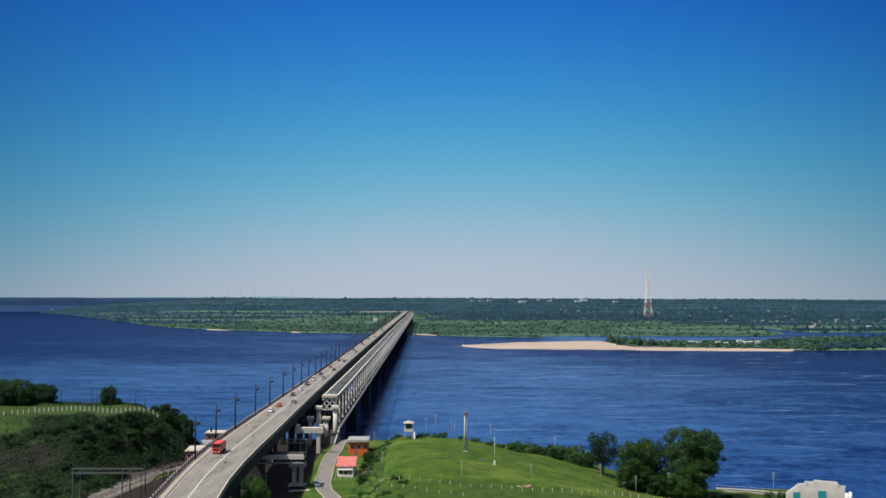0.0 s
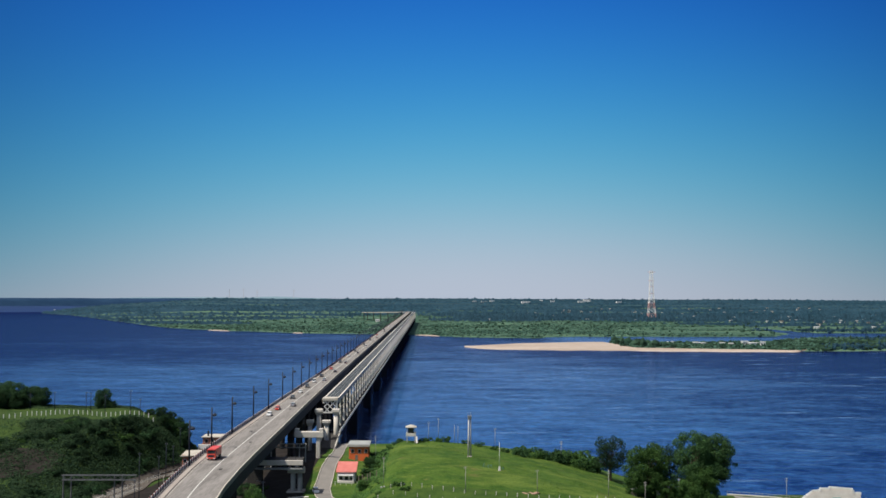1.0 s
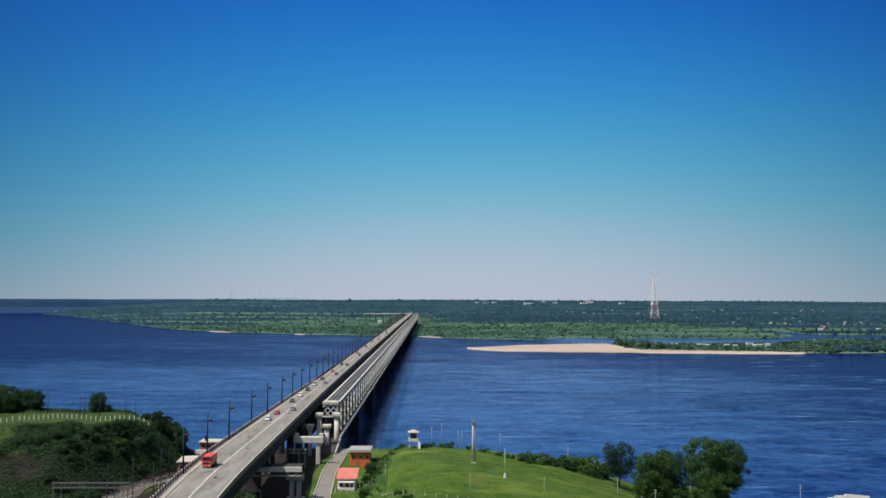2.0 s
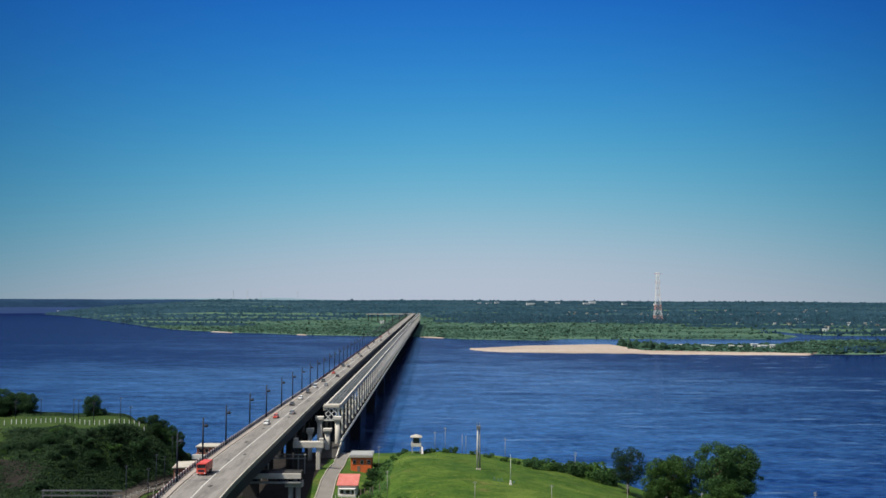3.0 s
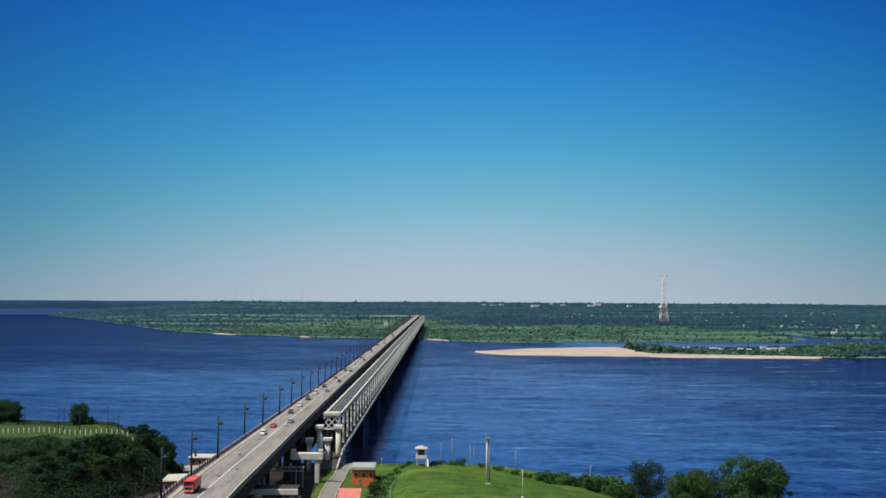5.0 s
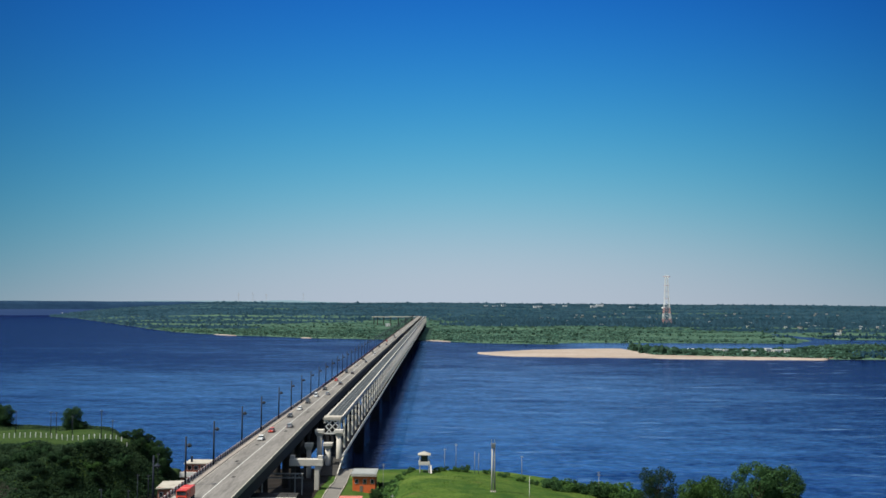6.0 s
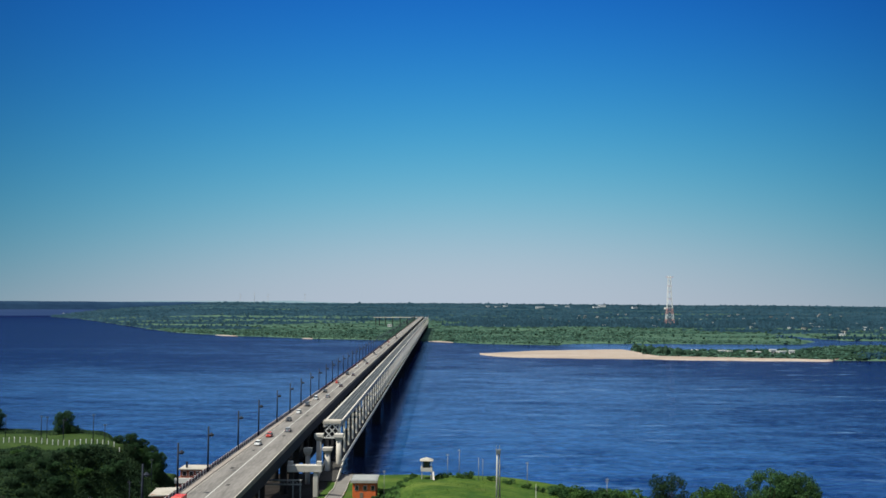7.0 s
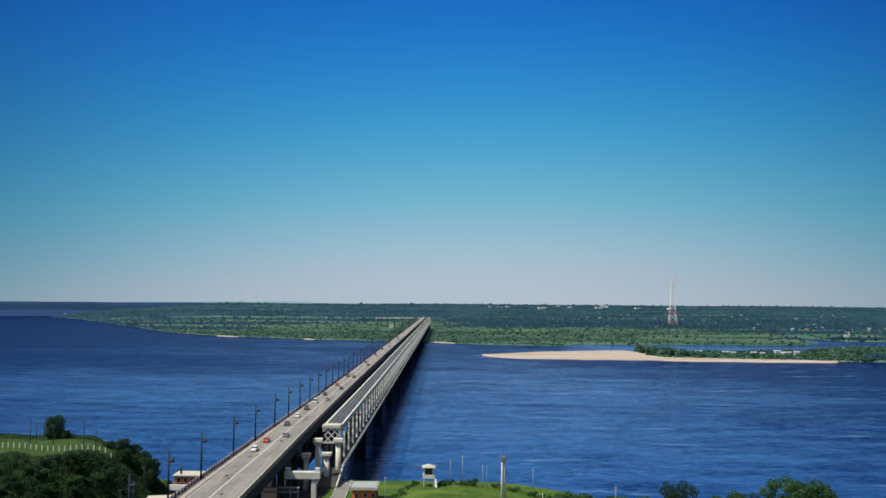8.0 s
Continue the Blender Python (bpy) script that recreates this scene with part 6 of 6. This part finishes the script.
def far_growth():
    for d0, d1, count, w0, w1, h0, h1, form in ((1360, 2500, 56000, 1.1, 3.2, 0.6, 1.7, clumps), (2400, 3400, 34000, 2.4, 6.0, 1.0, 2.8, domes), (3300, 4780, 60000, 2.5, 8, 0.8, 2.2, domes)):
        x, y = sector(count, d0, d1)
        z = land_z(x, y)
        dens = 0.34 + 0.60 * wobble(x * 0.2, y, 85, 0.7) + 0.45 * wobble(x * 0.15, y, 280, 1.9)
        if d0 > 3000:
            dens = 0.45 + 0.55 * wobble(x * 0.14, y, 60, 0.7) + 0.40 * wobble(x * 0.1, y, 210, 1.9)
        belt = ss(-40, 160, x) * ss(2380, 2480, y + 70 * wobble(x, y, 130, 2.2)) * ss(3150, 2900, y)
        dens = dens + 0.45 * belt
        dens = dens - 0.4 * ss(430, 500, x) * ss(880, 820, x) * ss(1465, 1490, y) * ss(1950, 1850, y)
        shore = y - far_shore(x)
        ok = (z > 0.9) & ((rng.uniform(size=count) < dens) | (shore < 42)) & ~((x > 12) & (x < 30) & (y < 2350) & (y > 1400)) & ~((x > -16) & (x <= 12) & (y < 2420))
        x, y, belt = x[ok], y[ok], belt[ok]
        n = len(x)
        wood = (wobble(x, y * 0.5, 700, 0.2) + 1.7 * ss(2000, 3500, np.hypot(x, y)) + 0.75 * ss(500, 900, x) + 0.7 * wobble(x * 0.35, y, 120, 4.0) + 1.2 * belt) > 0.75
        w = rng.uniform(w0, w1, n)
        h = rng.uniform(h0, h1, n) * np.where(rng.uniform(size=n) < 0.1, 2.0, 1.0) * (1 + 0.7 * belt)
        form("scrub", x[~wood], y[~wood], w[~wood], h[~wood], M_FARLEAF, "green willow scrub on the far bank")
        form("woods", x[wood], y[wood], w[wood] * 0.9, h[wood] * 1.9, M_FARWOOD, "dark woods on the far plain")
    # scattered single trees standing dark over the scrub
    x, y = sector(1100, 1500, 2900)
    keep = (land_z(x, y) > 1.2) & (wobble(x * 0.4, y, 170, 3.3) > -0.1) & ~((x > -20) & (x < 62) & (y < 2420))
    x, y = x[keep], y[keep]
    clumps("woods", x, y, rng.uniform(2.2, 4.6, len(x)), rng.uniform(1.8, 4.2, len(x)), M_FARTREE, "dark single trees on the far meadows")
    # growth on the island
    x = rng.uniform(330, 1100, 3600)
    y = rng.uniform(960, 1310, 3600)
    n_, f_ = island_edge(x)
    ok = (y > n_ + 14 * ss(600, 560, x)) & (y < f_ - 3) & (land_z(x, y) > 0.8) & (rng.uniform(size=3600) < 0.62 + 0.4 * wobble(x, y, 60))
    x, y = x[ok], y[ok]
    clumps("scrub", x, y, rng.uniform(3, 7, len(x)), rng.uniform(0.8, 3.2, len(x)) * (1 + 1.4 * ss(440, 360, x)), M_ISLELEAF, "dark green scrub on the low island")


far_growth()


def lattice_tower(x, y, h, label):
    g = ground_at(x, y)
    ob = thing("lattice_tower", label, "lattice tower", pose(x, y, g))
    bands = 9
    half = lambda f: 8.5 * (1 - f) ** 1.8 + 4.0
    for k in range(bands):
        f0, f1 = k / bands, (k + 1) / bands
        a, b, z0, z1 = half(f0), half(f1), h * f0, h * f1
        bm = B()
        for sx, sy in ((1, 1), (1, -1), (-1, 1), (-1, -1)):
            bar(bm, (sx * a, sy * a, z0), (sx * b, sy * b, z1), 0.75)
        for s in (1, -1):
            bar(bm, (-a, s * a, z0), (b, s * b, z1), 0.34)
            bar(bm, (a, s * a, z0), (-b, s * b, z1), 0.5)
            bar(bm, (s * a, -a, z0), (s * b, b, z1), 0.5)
            bar(bm, (s * a, a, z0), (s * b, -b, z1), 0.5)
            bar(bm, (-b, s * b, z1), (b, s * b, z1), 0.34)
            bar(bm, (s * b, -b, z1), (s * b, b, z1), 0.5)
        part("section", bm, M_MASTRED if k in (0, 2) else M_WHITE, ob)
    for z, w in ((h * 0.97, 12), (h * 0.79, 9), (h * 0.67, 7), (h * 0.53, 8)):
        part("crossarm", box(B(), -w, w, -0.6, 0.6, z - 0.7, z + 0.7), M_MASTRED, ob)


lattice_tower(739, 2670, 150, "red and white lattice power tower on the far bank")


def pylon(x, y, h):
    ob = thing("power_pylon", "thin grey power pylon far off on the skyline", "pylon", pose(x, y, ground_at(x, y) - 1), "pylons on the skyline")
    part("mast", bar(B(), (0, 0, 0), (0, 0, h), 0.9, sides=6, w2=0.3), M_PALE, ob)
    for z, w in ((h * 0.7, 6.0), (h * 0.86, 5.0)):
        part("crossarm", box(B(), -w, w, -0.3, 0.3, z - 0.4, z + 0.4), M_PALE, ob)


for x, y, h in ((-881, 4240, 46), (-816, 4245, 52), (-755, 4250, 44), (-585, 4255, 50)):
    pylon(x, y, h)


def far_house(x, y, w, d, h, label, mat=M_WHITE, roof=M_WHITE):
    g = ground_at(x, y) - 0.5
    ob = thing("house", label, "house", pose(x, y, g, 0, 0, rng.uniform(-15, 15)), "buildings of the far town")
    part("wall", box(B(), -w / 2, w / 2, -d / 2, d / 2, 0, h), mat, ob)
    bm = B()
    box(bm, -w / 2 - 0.6, w / 2 + 0.6, -d / 2 - 0.6, d / 2 + 0.6, h, h + 0.8)
    part("roof", bm, roof, ob)
    n = max(2, int(w / 7))
    for k in range(n):
        xx = -w / 2 + w * (k + 0.5) / n
        part("window", box(B(), xx - 1.1, xx + 1.1, -d / 2 - 0.15, -d / 2 - 0.02, h * 0.35, h * 0.7), M_GLASS, ob)


for x, y, w, h in ((469, 3945, 62, 13), (250, 4046, 26, 9), (290, 4010, 40, 8), (330, 4080, 30, 10), (600, 4050, 30, 9), (720, 4000, 46, 10), (760, 4090, 50, 14), (880, 3960, 36, 9), (1010, 3900, 44, 10), (560, 4150, 24, 9),
                   (1112, 2467, 44, 7), (1060, 2480, 20, 6), (1020, 2430, 16, 5), (940, 1860, 20, 7), (1090, 1900, 14, 6), (1180, 2300, 20, 6), (1240, 2450, 18, 6), (1000, 2700, 22, 7), (900, 2780, 26, 6), (840, 2900, 20, 6), (1330, 2500, 18, 6), (1180, 2700, 26, 7), (660, 2500, 26, 6), (230, 2500, 12, 6)):
    far_house(x, y, w * 0.6, w * 0.25 + 4, h * 0.7, "pale building among the trees of the far bank")
far_house(-92, 2345, 11, 9, 7, "small white house by the bridge's far end")
for x, y, w, h in ((462, 1105, 9, 4), (474, 1108, 7, 3), (425, 1118, 8, 4), (530, 1085, 8, 7), (541, 1078, 14, 5), (556, 1080, 7, 6), (500, 1098, 7, 4), (512, 1095, 6, 3)):
    far_house(x, y, w * 1.0, w * 0.35 + 3, h * 0.9, "low white shed on the sandy island")


village = random.Random(5)
for k in range(64):
    x = village.uniform(380, 1500)
    y = village.uniform(2050 + 500 * (x < 900), 3400)
    far_house(x, y, village.uniform(4.5, 9), village.uniform(4, 6), village.uniform(3.5, 6.0), "small pale house of the far village among trees", M_PALE, (M_SLAB, M_WOOD, M_PALE)[k % 3])


def boat(x, y, l, label, mat=M_WHITE):
    ob = thing("boat", label, "boat", pose(x, y, 0.0, 0, 0, rng.uniform(60, 110)))
    bm = B()
    ring = [(-l / 2, -l * 0.12), (l * 0.25, -l * 0.12), (l / 2, 0), (l * 0.25, l * 0.12), (-l / 2, l * 0.12)]
    lo = [bm.verts.new((a * 0.92, b * 0.7, -0.5)) for a, b in ring]
    hi = [bm.verts.new((a, b, l * 0.09)) for a, b in ring]
    bm.faces.new(lo[::-1])
    bm.faces.new(hi)
    for i in range(5):
        j = (i + 1) % 5
        bm.faces.new((lo[i], lo[j], hi[j], hi[i]))
    part("hull", bm, mat, ob)
    part("cabin", box(B(), -l * 0.3, l * 0.1, -l * 0.08, l * 0.08, l * 0.09, l * 0.24, 0.1), M_WHITE, ob)
    part("windows", box(B(), -l * 0.28, l * 0.11, -l * 0.082, l * 0.082, l * 0.15, l * 0.2), M_GLASS, ob)


boat(-1580, 3950, 40, "white ship lying far off on the river")
boat(606, 985, 13, "barge with a red hull by the island", M_PINKROOF)
boat(622, 986, 12, "barge with a red hull by the island", M_PINKROOF)

# beaches on the far bank
def beach(x0, x1, width, label):
    bm = B()
    prev = None
    for x in np.linspace(x0, x1, 14):
        f = math.sin(math.pi * (x - x0) / (x1 - x0)) ** 0.5
        y = float(far_shore(x))
        ring = [bm.verts.new((x, y - 8 - width * 0.5 * f, -0.6)), bm.verts.new((x, y - 3, 0.5 * f)), bm.verts.new((x, y + 2 + width * f, 0.6 + 0.9 * f)), bm.verts.new((x, y + 6 + width * f, -0.6))]
        if prev:
            for i in range(3):
                bm.faces.new((prev[i], ring[i], ring[i + 1], prev[i + 1]))
        prev = ring
    bmesh.ops.recalc_face_normals(bm, faces=bm.faces)
    tagged(mesh_object("beach", bm, M_SAND, True), label, "beach", kind="structure")


beach(24, 70, 8, "pale sand beach beside the bridge")
beach(-425, -368, 2, "narrow pale beach under the scrub")
beach(-222, -200, 4, "narrow pale beach under the scrub")


# far ramp of the road
def far_ramp():
    ob = thing("viaduct", "curved pale road viaduct at the bridge's far end", "viaduct")
    bm = B()
    prev = None
    pts = []
    for k in range(25):
        f = k / 24
        pts.append((-4.5 - 172 * f ** 1.3 + 30 * f ** 6, BRIDGE_END + 4 + 210 * f + 60 * f ** 4, DECK - 0.4 - 6 * f))
    for k, (x, y, z) in enumerate(pts):
        a = pts[min(k + 1, 24)]
        b = pts[max(k - 1, 0)]
        t = Vector((a[0] - b[0], a[1] - b[1], 0)).normalized()
        n = Vector((t.y, -t.x, 0)) * 5.2
        ring = [bm.verts.new((x - n.x, y - n.y, z)), bm.verts.new((x + n.x, y + n.y, z)), bm.verts.new((x + n.x, y + n.y, z - 1.6)), bm.verts.new((x - n.x, y - n.y, z - 1.6))]
        if prev:
            for i in range(4):
                j = (i + 1) % 4
                bm.faces.new((prev[i], prev[j], ring[j], ring[i]))
        prev = ring
    bmesh.ops.recalc_face_normals(bm, faces=bm.faces)
    part("deck", bm, M_CONC, ob)
    for k in range(2, 25, 3):
        x, y, z = pts[k]
        part("column", bar(B(), (x, y, ground_at(x, y) - 1), (x, y, z - 1.6), 1.2, sides=10), M_PIER, ob, "column in shade-dark stone")


far_ramp()


def far_hills():
    """Low hills behind the skyline, the haze painted into their blue."""
    bm = B()
    prev = None
    for a in np.linspace(-0.30, -0.10, 60):
        f = (a + 0.30) / 0.20
        r = 4885.0
        x, y = 52 + r * math.sin(a), -420 + r * math.cos(a)
        top = CREST_Z + 2.0 + 15.0 * math.sin(math.pi * f) ** 1.3 * (0.75 + 0.25 * math.sin(f * 19)) * (0.65 + 0.35 * math.cos(f * 7))
        ring = [bm.verts.new((x, y, 30)), bm.verts.new((x, y, top)), bm.verts.new((x, y + 40, top - 3)), bm.verts.new((x, y + 40, 30))]
        if prev:
            for i in range(3):
                bm.faces.new((prev[i], prev[i + 1], ring[i + 1], ring[i]))
        prev = ring
    bmesh.ops.recalc_face_normals(bm, faces=bm.faces)
    tagged(mesh_object("backdrop", bm, M_FARHILL, True), "low hills on the skyline, pale blue with painted haze", "hills", kind="structure")


def far_reach():
    """Beyond the bend: the river's last reach and the low wooded shore behind it."""
    for name, mat, d0, z0, d1, z1, label in (("water", M_REACH, 4560.0, -0.4, 4860.0, 23.5, "last blue reach of the river beyond the bend"), ("backdrop", M_FARSHORE, 4850.0, 22.5, 4880.0, CREST_Z + 0.6, "low wooded shore beyond the river, haze-blue in its colour")):
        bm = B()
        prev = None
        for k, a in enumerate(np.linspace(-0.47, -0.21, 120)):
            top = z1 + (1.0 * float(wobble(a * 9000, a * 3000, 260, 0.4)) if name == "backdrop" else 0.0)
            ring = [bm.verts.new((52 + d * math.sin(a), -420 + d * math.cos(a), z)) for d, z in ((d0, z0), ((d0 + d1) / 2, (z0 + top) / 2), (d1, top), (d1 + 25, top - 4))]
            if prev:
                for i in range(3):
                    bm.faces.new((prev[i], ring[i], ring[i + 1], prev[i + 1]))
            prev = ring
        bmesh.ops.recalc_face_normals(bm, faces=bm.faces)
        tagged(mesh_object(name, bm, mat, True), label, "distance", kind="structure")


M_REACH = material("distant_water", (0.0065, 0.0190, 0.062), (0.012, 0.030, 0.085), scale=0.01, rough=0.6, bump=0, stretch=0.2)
# the blue of these woods is distance haze, held in the colour
M_FARSHORE = material("haze_blue_shore_woods", (0.005, 0.019, 0.048), (0.013, 0.035, 0.072), scale=0.008, rough=1.0, bump=0, stretch=0.3)
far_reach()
# pale blue base colour in place of haze over the hills
M_FARHILL = material("haze_blue_hill", (0.136, 0.204, 0.245), (0.163, 0.231, 0.272), scale=0.002, rough=1.0, bump=0)
far_hills()
